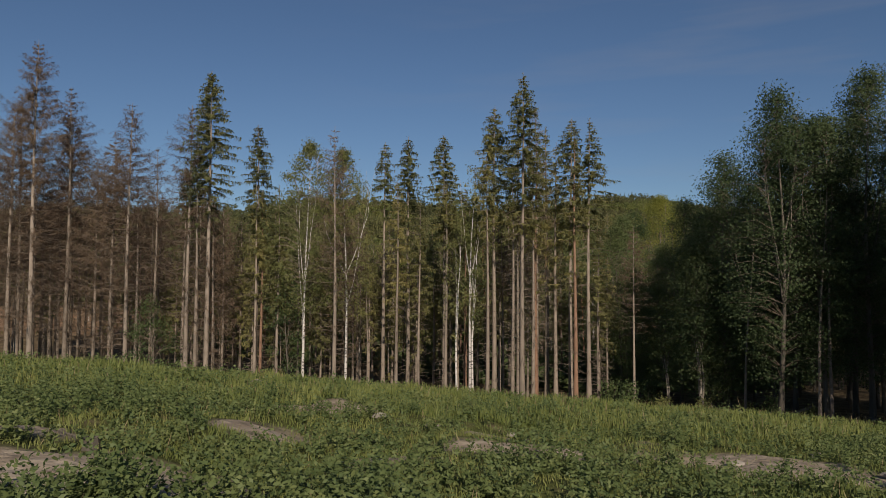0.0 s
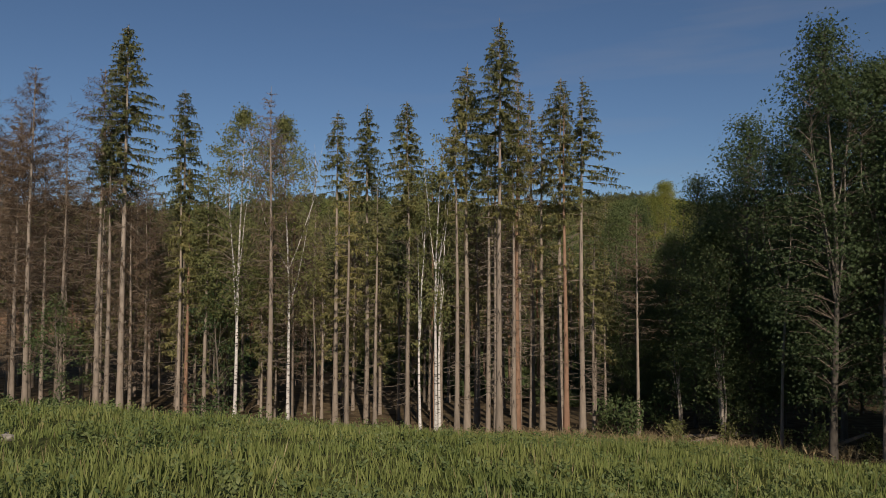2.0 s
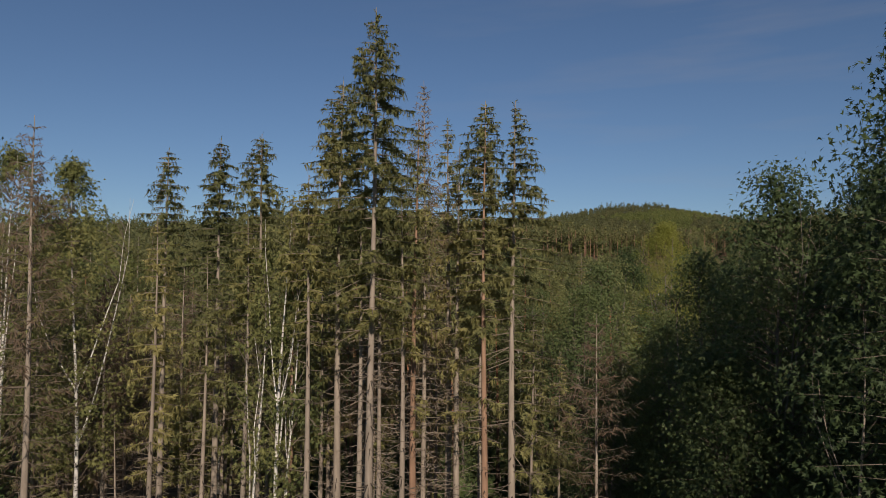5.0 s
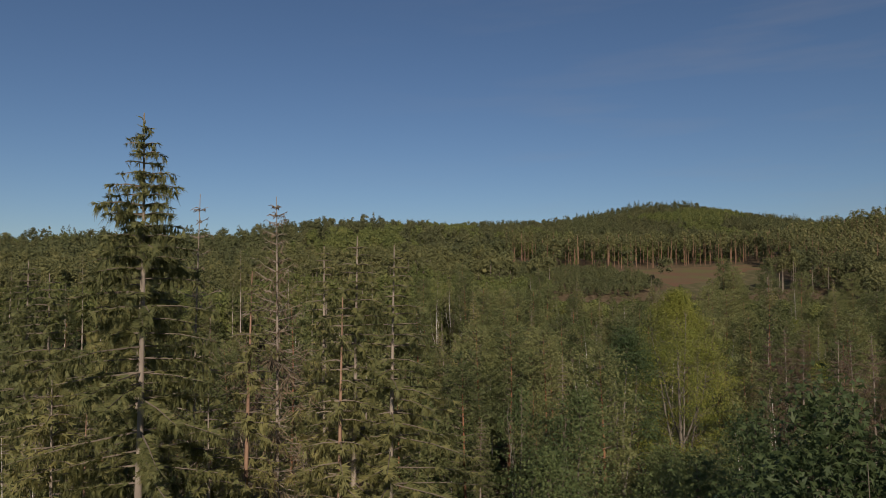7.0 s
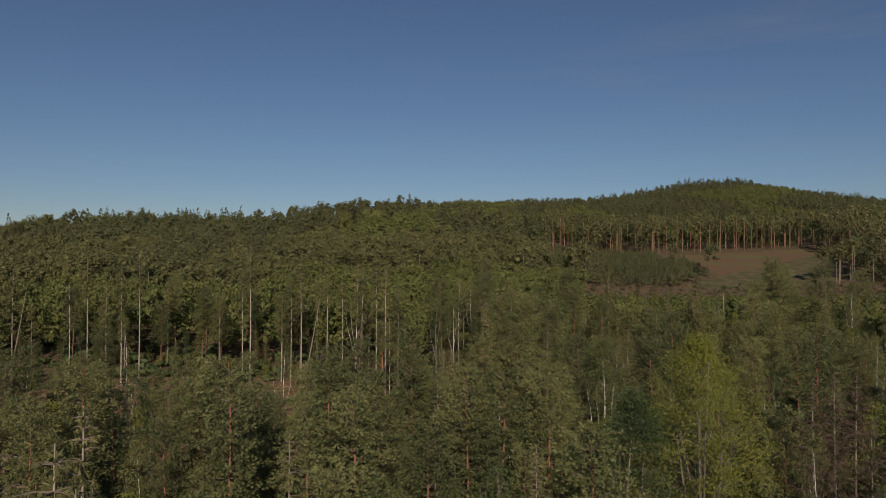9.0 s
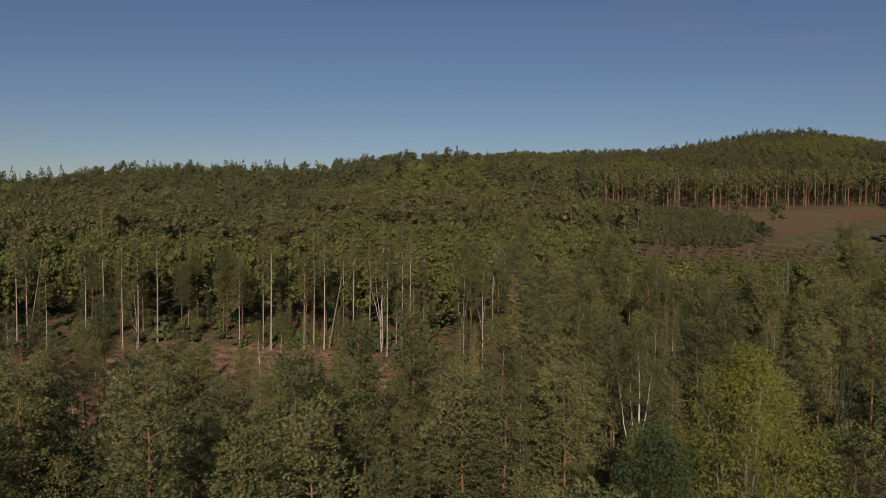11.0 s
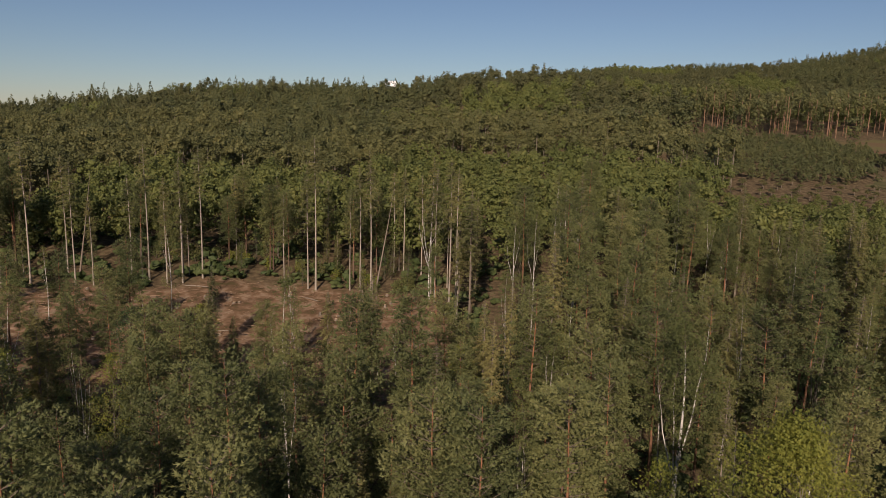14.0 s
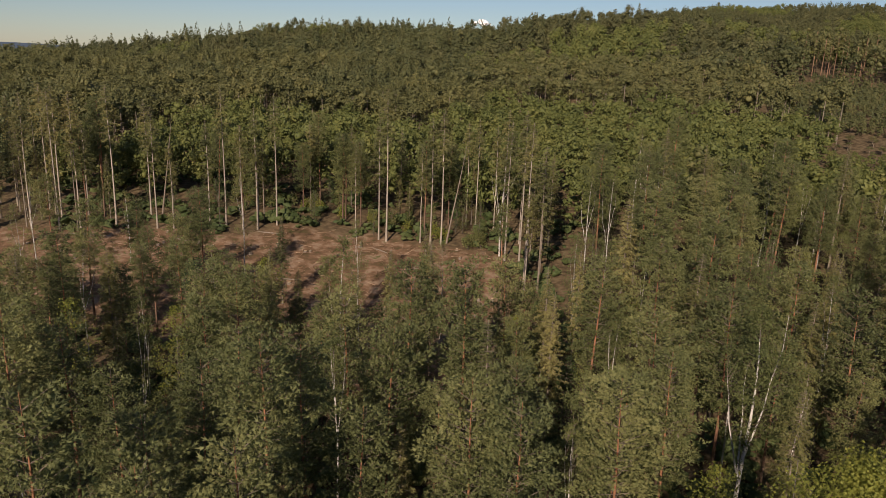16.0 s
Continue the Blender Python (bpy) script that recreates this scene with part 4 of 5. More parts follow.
for gy in np.arange(84, 210, spot):
    for gx in np.arange(-120, 110, spot):
        x, y = gx + rng.uniform(-1.9, 1.9), gy + rng.uniform(-1.9, 1.9)
        if not (32 - 1.45 * (y - 72) - 6 < x < 30 + 0.72 * (y - 62) + 6) or x < 20 - 0.8 * (y - 45):
            continue
        if y > 168 and x < 13 and y < np.interp(x, [p[0] for p in EDGE_LINE], [p[1] for p in EDGE_LINE]) + 13:
            continue
        edge = y < 63 + 0.32 * (10 - x) + 30 and x < 19
        if edge or (x > 20 and y < 90) or inside(FELLED, x, y) or min((x - a) ** 2 + (y - b) ** 2 for a, b in taken) < 9:
            continue
        taken.append((x, y))
        q = rng.random()
        if x < -45:
            q *= 0.8
        low = 1.0
        if x < 15 and y > 112:   # younger trees towards the felled strip, few taller ones among them
            room = 41.7 - (0.372 + 0.0026 * max(0, -22 - x)) * (y - 80.8) - float(ground(x, y)) + (8.0 if rng.random() < 0.2 else 2.2)
            if room < 4:
                continue
            low = min(1.0, room / 19.0)
        if q < 0.50:
            plant("pine", pines[rng.integers(0, 5)], x, y, "Scots pine with rusty stem and rounded green crown", "tree", "pines on the valley floor", None, rng.uniform(0.66, 1.06) * low)
        elif q < 0.66:
            plant("spruce", vspruce[rng.integers(0, 3)], x, y, "green spruce in the valley wood", "tree", "spruces on the valley floor", None, rng.uniform(0.6, 1.05) * low)
        elif q < 0.80:
            plant("birch", vbirch[rng.integers(0, 3)], x, y, "slender birch with light green foliage", "tree", "birches on the valley floor", None, rng.uniform(0.75, 1.0) * low)
        else:
            plant("beech", vleaf[rng.integers(0, 4)], x, y, "leafy green broadleaved tree in the valley wood", "tree", "broadleaved trees on the valley floor", None, rng.uniform(0.5, 1.05) * low)


# low growth under the valley's trees
under = Shape()
n = 2300
y = rng.uniform(84, 214, n)
x = rng.uniform(32 - 1.1 * (y - 72), 30 + 0.72 * (y - 62))
ok = ~inside(FELLED, x, y) & ~inside(MEADOW, x, y) & (x > -110) & ((y < 188) | (x < 12))
x, y = x[ok], y[ok]
c = np.stack([x, y, ground(x, y)], 1)
h = rng.uniform(0.5, 2.6, len(x))
c = np.repeat(c, 4, 0)
h = np.repeat(h, 4)
c[:, :2] += rng.normal(0, 0.8, (len(c), 2))
c[:, 2] += h * rng.uniform(0.15, 0.7, len(c))
under.lumps(c, ways(len(c), 0, 0.2), 0.35 + 0.28 * h, 0.3 + 0.22 * h, 0.22 + 0.16 * h, 0.5, 1.35)
c = np.repeat(c, 4, 0)
off = rng.normal(0, 0.5, c.shape) * [1, 1, 0.6]
under.fans(c + off, off + [0, 0, 0.3], rng.uniform(0.25, 0.5, len(c)), 0.3, 3, off + [0, 0, 0.6])
tagged(new("undergrowth", under.mesh("undergrowth", M_BEECH)), "low green shrubs and saplings under the valley trees", "shrubs", "", "stuff")

# scattered trees spared along the near side of the felled strip
for k in range(64):
    x, y = rng.uniform(-98, 6), rng.uniform(146, 176)
    if not inside(FELLED, x, y) or rng.random() < (y - 150) / 34 or min((x - a) ** 2 + (y - b) ** 2 for a, b in taken) < 8:
        continue
    taken.append((x, y))
    kind = rng.integers(0, 4)
    if kind == 0:
        plant("pine", pines[rng.integers(0, 5)], x, y, "spared pine standing on the felled strip", "tree", "spared trees on the felled strip", None, rng.uniform(0.6, 0.85))
    elif kind == 1:
        plant("spruce", vspruce[rng.integers(0, 3)], x, y, "spared spruce standing on the felled strip", "tree", "spared trees on the felled strip", None, rng.uniform(0.6, 0.9))
    else:
        plant("birch", vbirch[rng.integers(0, 3)], x, y, "spared thin birch standing on the felled strip", "tree", "spared trees on the felled strip", None, rng.uniform(0.5, 0.85))

# ---- the far edge of the felled strip ----
EDGE = "bare-stemmed trees at the felled strip"
edge_kinds = [spruce_parts(h, b, 2.0, 0.7, 0.6, 0.15, 20, 0.0066 * h, 0.8, 1.6, m, q) for h, b, m, q in ((22, 0.58, M_OLIVE, M_PALE), (20, 0.5, M_SPRUCE, M_PALE), (24, 0.62, M_OLIVE, M_PALE), (19, 0.5, M_SPRUCE, M_BARK))]
for row in range(4):
    for (x0, y0), (x1, y1) in zip(EDGE_LINE, EDGE_LINE[1:]):
        n = max(1, int(math.hypot(x1 - x0, y1 - y0) / (2.5 if row == 0 else 4.2)))
        for k in range(n):
            if rng.random() < 0.25:
                continue
            u = (k + rng.uniform(-0.5, 1.3)) / n
            x, y = x0 + (x1 - x0) * u + rng.uniform(-0.8, 0.8), y0 + (y1 - y0) * u + row * 3.6 + rng.uniform(0, 2.2)
            if rng.random() < (0.15, 0.4, 0.25, 0.1)[row]:
                plant("beech", vleaf[rng.integers(0, 3)], x, y + 1.5, "leafy young broadleaved tree under the edge stems", "tree", EDGE, None, rng.uniform(0.3, 0.6))
            elif row and rng.random() < 0.3:
                plant("spruce", vspruce[rng.integers(0, 3)], x, y + 1.0, "young green spruce under the edge stems", "tree", EDGE, None, rng.uniform(0.4, 0.9))
            elif row == 0 or rng.random() < 0.55:
                plant("spruce", edge_kinds[rng.integers(0, 4)], x, y, "tall thin spruce with long bare pale stem", "tree", EDGE, None, rng.uniform(0.8, 1.2))
            else:
                plant("pine", pines[rng.integers(0, 5)], x, y, "tall pine behind the felled strip", "tree", EDGE, None, rng.uniform(0.75, 0.95))
plant("birch", leafy_parts(19.0, 2.0, 0.55, 20, 26, 0.3, 0.14, 4, 0.02, M_BIRCH, M_BARK_BIRCH, 0.2, 0.8, 1.0), -1.1, 195.8, "pale thinning birch at the felled strip", "tree", EDGE)
for x, y, h, ln, tn in ((-12.0, 198.0, 19, 0.17, 0.2), (-66.0, 185.5, 19, 0.16, 0.3), (-94.0, 180.0, 17, -0.16, 0.1)):
    leaner, _, _ = stem(h, 0.17, ln, 0.1, 6, 6, tn)
    plant("leaning_stem", [("trunk", leaner.mesh("trunk", M_GREY), "")], x, y, "pale leaning dead tree stem", "tree", EDGE, 0.0)

# ---- far woods: blocks of nine trees, repeated over the slopes ----
def far_crown(s, foot, h, form, leaves, size):
    """One far tree's crown: small closed clumps, and leaves lying over them."""
    if form == "cone":
        base, reach = 0.12, 0.165 * h * rng.uniform(0.85, 1.15)
        n = 9
        u, a = np.linspace(0.06, 1, n), np.arange(n) * 2.4 + rng.uniform(0, 6)
        d = np.stack([np.cos(a), np.sin(a), np.full(n, -0.2)], 1)
        r = reach * u ** 0.85
        s.lumps(foot + d * (r * 0.42)[:, None] + np.stack([0 * u, 0 * u, h - u * h * (1 - base)], 1), d, 0.12 + r * 0.4, 0.1 + 0.26 * r, np.full(n, h * 0.03), 0.5, 1.3)
        u, a = rng.random(leaves) ** 0.6, rng.uniform(0, 6.28, leaves)
        r = reach * u ** 0.85 * rng.uniform(0.8, 1.12, leaves) + 0.1
        face = np.stack([np.cos(a), np.sin(a), np.full(leaves, 0.75)], 1)
        at = foot + np.stack([r * np.cos(a), r * np.sin(a), h - u * h * (1 - base) * rng.uniform(0.96, 1.03, leaves)], 1)
        way = np.stack([np.cos(a), np.sin(a), rng.uniform(-0.9, 0.2, leaves)], 1) + rng.normal(0, 0.3, (leaves, 3))
    else:
        base, reach = (0.42, 0.17 * h) if form == "pine" else (0.08, 0.23 * h)
        reach *= rng.uniform(0.85, 1.2)
        n = 12 if form == "pine" else 15
        c = rng.normal(size=(n, 3))
        c /= np.linalg.norm(c, axis=1, keepdims=True)
        c[:, 2] = np.abs(c[:, 2]) * np.where(rng.random(n) < 0.7, 1, -1)
        box = np.array([reach, reach, h * (1 - base) / 2])
        where = foot + c * rng.uniform(0.35, 0.72, (n, 1)) * box + [0, 0, h * (1 + base) / 2]
        big = rng.uniform(0.75, 1.2, n)
        lr, lt = reach * 0.42 * big, np.minimum(reach * 0.34, h * 0.09) * big
        core = slice(0, n, 2)
        s.lumps(where[core], rng.normal(size=(len(where[core]), 3)) * [1, 1, 0.2], lr[core] * 0.62, lr[core] * 0.55, lt[core] * 0.6, 0.5, 1.3)
        k = rng.integers(0, n, leaves)
        p = rng.normal(size=(leaves, 3)) * 0.8 + c[k] * 0.7 + [0, 0, 0.35]
        p /= np.linalg.norm(p, axis=1, keepdims=True)
        at = where[k] + p * np.stack([lr[k], lr[k], lt[k] * 1.15], 1) * rng.uniform(0.45, 1.3, (leaves, 1))
        face, way = p + [0, 0, 0.25], np.cross(p, rng.normal(size=(leaves, 3))) + 0.35 * p
    length = size * rng.uniform(0.7, 1.3, leaves)
    s.kites(at - way / np.linalg.norm(way, axis=1, keepdims=True) * length[:, None] * 0.45, way, length, length * 0.6, 0.5, face, 0.85)


def wood_block(forms, low, high, step, leaves, size, mat, stems=0.0, barkm=M_BARK, side=3):
    """A block of side x side trees: a crown mesh and, where stems show, a stem mesh."""
    crowns, trunks = Shape(), Shape()
    for i in range(side):
        for j in range(side):
            foot = np.array([(i - side / 2 + 0.5) * step, (j - side / 2 + 0.5) * step, 0]) + rng.uniform(-0.42, 0.42, 3) * step * [1, 1, 0] * (side > 1)
            h = rng.uniform(low, high)
            far_crown(crowns, foot, h, forms[rng.integers(0, len(forms))], leaves, size)
            if stems:
                trunks.tube([foot - [0, 0, 0.6], foot + [rng.normal(0, 0.25), 0, h * stems]], [0.0095 * h, 0.0055 * h], 4)
    return crowns.mesh("crown", mat), trunks.mesh("stemwork", barkm) if stems else None


def wood(name, label):
    return tagged(new(name), label, "woods", "", "stuff")


def set_block(root, block, x, y, z, sx=0.0, sy=0.0, turn=0.0, size=1.0, wide=1.0):
    """Lay a block on the slope; it leans with the ground while its trees stay upright."""
    lie = Matrix(((1, 0, 0, x), (0, 1, 0, y), (sx, sy, 1, z), (0, 0, 0, 1)))
    for nm, me in zip(("crown", "stemwork"), block):
        if me:
            ob = new(nm, me)
            ob.parent = root
            ob.matrix_parent_inverse = lie @ Matrix.Rotation(turn, 4, "Z") @ Matrix.Diagonal((wide, wide, size, 1))
            ob["kind"] = "stuff"


def left_edge(y):
    return 22 - 1.45 * (y - 72)


def right_edge(y):
    return 40 + 0.76 * (y - 54)


MIXED, PINY, POINTED, LEAFY = ("round", "pine", "round", "cone"), ("pine", "pine", "round"), ("cone", "cone", "round"), ("round",)
KINDS = {   # forms, heights, material, stems, name, label
    "pine": (PINY, 14, 19, M_WOOD_PINE, 0.7, "pine_wood", "dense pine wood on the lower slope"),
    "birch": (LEAFY, 11, 15.5, M_WOOD_LIGHT, 0.0, "birch_wood", "light green young birch and beech wood"),
    "spruce": (POINTED, 13, 19, M_WOOD_DARK, 0.0, "mixed_wood", "dark mixed wood of spruces"),
    "hill": (MIXED, 12, 18, M_WOOD, 0.0, "hill_wood", "mixed wood on the hills"),
    "beech": (LEAFY, 11, 16, M_WOOD_LIGHT, 0.0, "hill_beechwood", "lighter broadleaved wood on the hills"),
    "conifer": (POINTED, 13, 20, M_WOOD_DARK, 0.0, "hill_sprucewood", "dark conifer wood on the hills"),
    "edge": (("pine",), 17, 21, M_WOOD_PINE, 0.85, "field_edge_pines", "tall bare-stemmed pines behind the bare field"),
    "young": (("cone", "round", "round"), 3.6, 5.6, M_WOOD_DARK, 0.0, "young_plantation", "dense young spruce plantation beside the bare field"),
}
roots = {k: wood(v[5], v[6]) for k, v in KINDS.items()}
blocks, lone = {}, {}
for k, (forms, low, high, mat, stems, _, _) in KINDS.items():
    near = k in ("pine", "birch", "spruce")
    step = {"edge": 5.6, "young": 2.6}.get(k, 5.0 if near else 7.0)
    leaves, size = {"edge": (210, 0.75), "young": (90, 0.5)}.get(k, (420, 0.62) if near else (320, 0.85))
    barkm = M_BARK_RED if k == "edge" else M_BARK
    blocks[k] = [wood_block(forms, low, high, step, leaves, size, mat, stems, barkm) for _ in range(5)]
    lone[k] = [wood_block(forms, (low + high) / 2, (low + high) / 2, step, leaves, size, mat, stems, barkm, 1) for _ in range(5)]


def kind_at(x, y):
    """Which wood grows at a place; None where nothing does."""
    if y < 206 and (x > -20 or y < np.interp(x, [p[0] for p in EDGE_LINE], [p[1] for p in EDGE_LINE]) + 13):
        return None
    if inside(FIELD, x, y, 2.0) or inside(FELLED, x, y) or inside(PLANTED, x, y):
        return None
    rim = np.interp(x, (50, 107, 158, 185, 210), (385, 396, 431, 440, 446))
    if rim + 2 < y < rim + 36 and 58 < x < 215 or (335 < y < 470 and np.interp(y, (335, 398, 420, 446), (177, 198, 202, 210)) < x < 330):
        return "edge"
    if y < 330:
        nz = noise.noise(Vector((x * 0.018, y * 0.018, 3.0)))
        if y < 286 and (-35 if y > 245 else -95) < x < 130 and nz > (-0.25 if y > 245 else -0.4):
            return "birch"
        return "spruce" if nz > 0.12 else "pine"
    nz = noise.noise(Vector((x * 0.012, y * 0.009, 7.0)))
    return "beech" if nz > 0.15 else "hill" if nz > -0.12 else "conifer"


def room_over(x, y):
    """How high trees may grow at a place: the wood below the bare field is low."""
    if 195 < y < 316 and 0.22 * (y - 57) + 8 < x < 0.60 * (y - 57) + 30:
        return max(2.4, 33.6 - 0.0381 * (y - 53.4) - float(ground(x, y)) - rng.uniform(0, 1.6))
    return 99.0


def cover(y0, y1, step):
    """Cover a stretch of the slopes with blocks, and with single trees along its borders."""
    side = 3 * step
    for cy in np.arange(y0 + side / 2, y1, side):
        for cx in np.arange(left_edge(cy), right_edge(cy), side):
            if cy > 560 and cx < -60 - (cy - 560) * 0.2:
                continue
            spots = [(cx + i * step, cy + j * step) for i in (-1, 0, 1) for j in (-1, 0, 1)]
            kinds = [kind_at(*q) for q in spots]
            mid = kinds[4]
            gx, gy = float(ground(cx + 8, cy) - ground(cx - 8, cy)) / 16, float(ground(cx, cy + 8) - ground(cx, cy - 8)) / 16
            if None not in kinds and "edge" not in kinds and min(room_over(*q) for q in spots) > 30:
                set_block(roots[mid], blocks[mid][rng.integers(0, 5)], cx, cy, float(ground(cx, cy)), gx, gy, rng.integers(0, 4) * math.pi / 2, rng.uniform(0.9, 1.1))
                continue
            for (x, y), k in zip(spots, kinds):
                if k:
                    x, y = x + rng.uniform(-0.42, 0.42) * step, y + rng.uniform(-0.42, 0.42) * step
                    if kind_at(x, y) is None:
                        continue
                    usual = (KINDS[k][1] + KINDS[k][2]) / 2
                    size = min(rng.uniform(0.85, 1.15), room_over(x, y) / usual)
                    set_block(roots[k], lone[k][rng.integers(0, 5)], x, y, float(ground(x, y)), 0, 0, rng.uniform(0, 6.28), size, max(0.42, min(1.0, 1.15 * size)))
                    if k == "edge" and rng.random() < 0.6:   # shrubs between the stems
                        q = rng.uniform(0.2, 0.45)
                        set_block(roots["birch"], lone["birch"][rng.integers(0, 5)], x + rng.uniform(-3, 3), y + rng.uniform(0, 3), float(ground(x, y)), 0, 0, 0.0, q, q)


cover(186, 216, 5.0)
cover(216, 330, 5.0)
cover(330, 975, 7.0)
for cy in np.arange(306, 396, 7.8):
    for cx in np.arange(40, 122, 7.8):
        if inside(PLANTED, cx, cy):
            gx, gy = float(ground(cx + 5, cy) - ground(cx - 5, cy)) / 10, float(ground(cx, cy + 5) - ground(cx, cy - 5)) / 10
            set_block(roots["young"], blocks["young"][rng.integers(0, 5)], cx, cy, float(ground(cx, cy)), gx, gy, rng.integers(0, 4) * math.pi / 2, rng.uniform(0.85, 1.1))

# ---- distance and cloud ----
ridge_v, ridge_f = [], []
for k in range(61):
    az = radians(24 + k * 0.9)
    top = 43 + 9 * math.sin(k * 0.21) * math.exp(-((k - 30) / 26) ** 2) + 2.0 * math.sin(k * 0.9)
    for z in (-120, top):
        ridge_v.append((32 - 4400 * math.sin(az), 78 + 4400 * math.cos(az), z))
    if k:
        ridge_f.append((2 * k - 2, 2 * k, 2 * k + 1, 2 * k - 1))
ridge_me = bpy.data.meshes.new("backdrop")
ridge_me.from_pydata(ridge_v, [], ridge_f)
# blue haze put into the ridge itself: bluish base colour and a faint glow
hm, hn, hl = node_mat("haze_tinted_hills")
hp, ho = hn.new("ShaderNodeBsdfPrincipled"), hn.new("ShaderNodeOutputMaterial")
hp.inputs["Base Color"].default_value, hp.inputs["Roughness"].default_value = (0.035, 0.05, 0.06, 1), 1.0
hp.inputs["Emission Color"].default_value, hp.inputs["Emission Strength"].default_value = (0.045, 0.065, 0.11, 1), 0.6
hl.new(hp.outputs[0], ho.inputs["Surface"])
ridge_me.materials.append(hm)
tagged(new("backdrop", ridge_me), "ridge of distant hills, blue haze put into its colour", "hills", "", "structure")

puff = bmesh.new()
for k in range(26):
    u = rng.uniform(-1, 1)
    r = 15 * (1 - 0.6 * abs(u)) * rng.uniform(0.6, 1.1)
    bmesh.ops.create_icosphere(puff, subdivisions=2, radius=r, matrix=Matrix.Translation((u * 52 -1452, 4390 + rng.uniform(-20, 20), 258 + 26 * (1 - u * u) * rng.uniform(0, 1))))
puff_me = bpy.data.meshes.new("cloud")
puff.to_mesh(puff_me)
puff_me.shade_smooth()
cm, cn, cl = node_mat("white_cloud")
cd, co = cn.new("ShaderNodeBsdfDiffuse"), cn.new("ShaderNodeOutputMaterial")
cd.inputs["Color"].default_value = (0.85, 0.85, 0.85, 1)
cl.new(cd.outputs[0], co.inputs["Surface"])
puff_me.materials.append(cm)
tagged(new("cloud", puff_me), "small white cumulus cloud behind the ridge", "cloud", "", "structure")

# ---- grass, weeds and litter of the clearing ----
def grass():
    g, straw = Shape(), Shape()

    def sward(k, y0, y1, power):
        y = y0 + (y1 - y0) * rng.random(k) ** power
        x = 3 + (rng.random(k) - 0.5) * (16 + 1.35 * y)
        ok = inside(MEADOW, x, y) & (rng.random(k) > 0.97 * soil(x, y)) & (x < 26)
        x, y = x[ok], y[ok]
        dense = 0.5 + 0.5 * np.sin(x * 0.7 + 1.5 * np.sin(y * 0.4)) * np.sin(y * 0.5 + 1.0)
        return np.stack([x, y, ground(x, y) - 0.03], 1), dense, len(x)

    at, dense, k = sward(150000, 7.5, 26, 1.35)
    up = np.stack([rng.normal(0, 0.28, k), rng.normal(0, 0.28, k), np.ones(k)], 1)
    h = rng.uniform(0.07, 0.25, k) * (0.5 + 0.8 * dense)
    dry = rng.random(k) < 0.022
    g.kites(at[~dry], up[~dry], h[~dry], 0.012 + 0.035 * h[~dry], 0.4)
    straw.kites(at[dry], up[dry], h[dry] * 1.7, 0.012, 0.6)
    at, dense, k = sward(150000, 22, 74, 1.3)
    up = np.stack([rng.normal(0, 0.25, k), rng.normal(0, 0.25, k), np.ones(k)], 1)
    h = rng.uniform(0.28, 0.62, k) * (0.6 + 0.5 * dense)
    dry = rng.random(k) < 0.022
    g.kites(at[~dry], up[~dry], h[~dry], 0.02 + 0.045 * h[~dry], 0.4)
    straw.kites(at[dry], up[dry], h[dry] * 1.3, 0.02, 0.6)
    k = 7000
    x = rng.uniform(-34, 31, k)
    y = np.where(x < 16, 61.8 + 0.30 * (10 - x), 59 - 0.75 * (x - 16)) + rng.normal(0.4, 1.5, k)
    tuft = np.sin(x * 1.1 + 2 * np.sin(y * 0.7)) > -0.3
    x, y = x[tuft], y[tuft]
    k = len(x)
    up = np.stack([rng.normal(0, 0.35, k), rng.normal(0, 0.35, k), np.ones(k)], 1)
    straw.fans(np.stack([x, y, ground(x, y) - 0.03], 1), up, rng.uniform(0.3, 0.85, k), 0.16, 3)
    a = tagged(new("grass", g.mesh("grass", M_GRASS)), "knee-high green meadow grass", "grass", "", "stuff")
    b = tagged(new("dry_stalks", straw.mesh("dry_stalks", M_STRAW)), "dry straw-coloured stalks among the grass", "grass", "", "stuff")
    return a, b


grass()
# leafy weeds: stalks set with small leaves, in patches, tallest along the brow
weeds = Shape()
for n_try, y0, y1, power, k, size in ((5200, 7, 26, 1.2, 84, 1.0), (4200, 22, 64, 1.1, 34, 1.7)):
    for _ in range(n_try):
        y = y0 + (y1 - y0) * rng.random() ** power
        x = 3 + (rng.random() - 0.5) * (16 + 1.3 * y)
        clump = math.sin(x * 0.6 + 1.0) * math.sin(y * 0.55 + x * 0.25)
        if x > 24 or not inside(MEADOW, x, y) or rng.random() > 0.5 + 0.45 * clump + (0.2 if x < -3 else 0) or rng.random() < 1.1 * float(soil(x, y)):
            continue
        h = rng.uniform(0.25, 0.6) * (1.3 if clump > 0.35 else 1.0)
        foot = np.array([x, y, float(ground(x, y))])
        tips = np.concatenate([rng.normal(0, 0.17, (6, 2)), h * rng.uniform(0.55, 1.1, (6, 1))], 1)
        u = rng.uniform(0.1, 1.0, k)[:, None]
        at = foot + tips[rng.integers(0, 6, k)] * u + rng.normal(0, 0.02, (k, 3))
        out = rng.normal(0, 1, (k, 3)) * [1, 1, 0.4] + [0, 0, 0.4]
        weeds.kites(at, out, rng.uniform(0.05, 0.12, k) * (1.3 - 0.6 * u[:, 0]) * size, 0.04 * size, 0.45, np.array([0, -0.4, 0.8]), 0.6)
tagged(new("weeds", weeds.mesh("weeds", M_WEED)), "leafy dark green weeds in clumps", "weeds", "", "stuff")


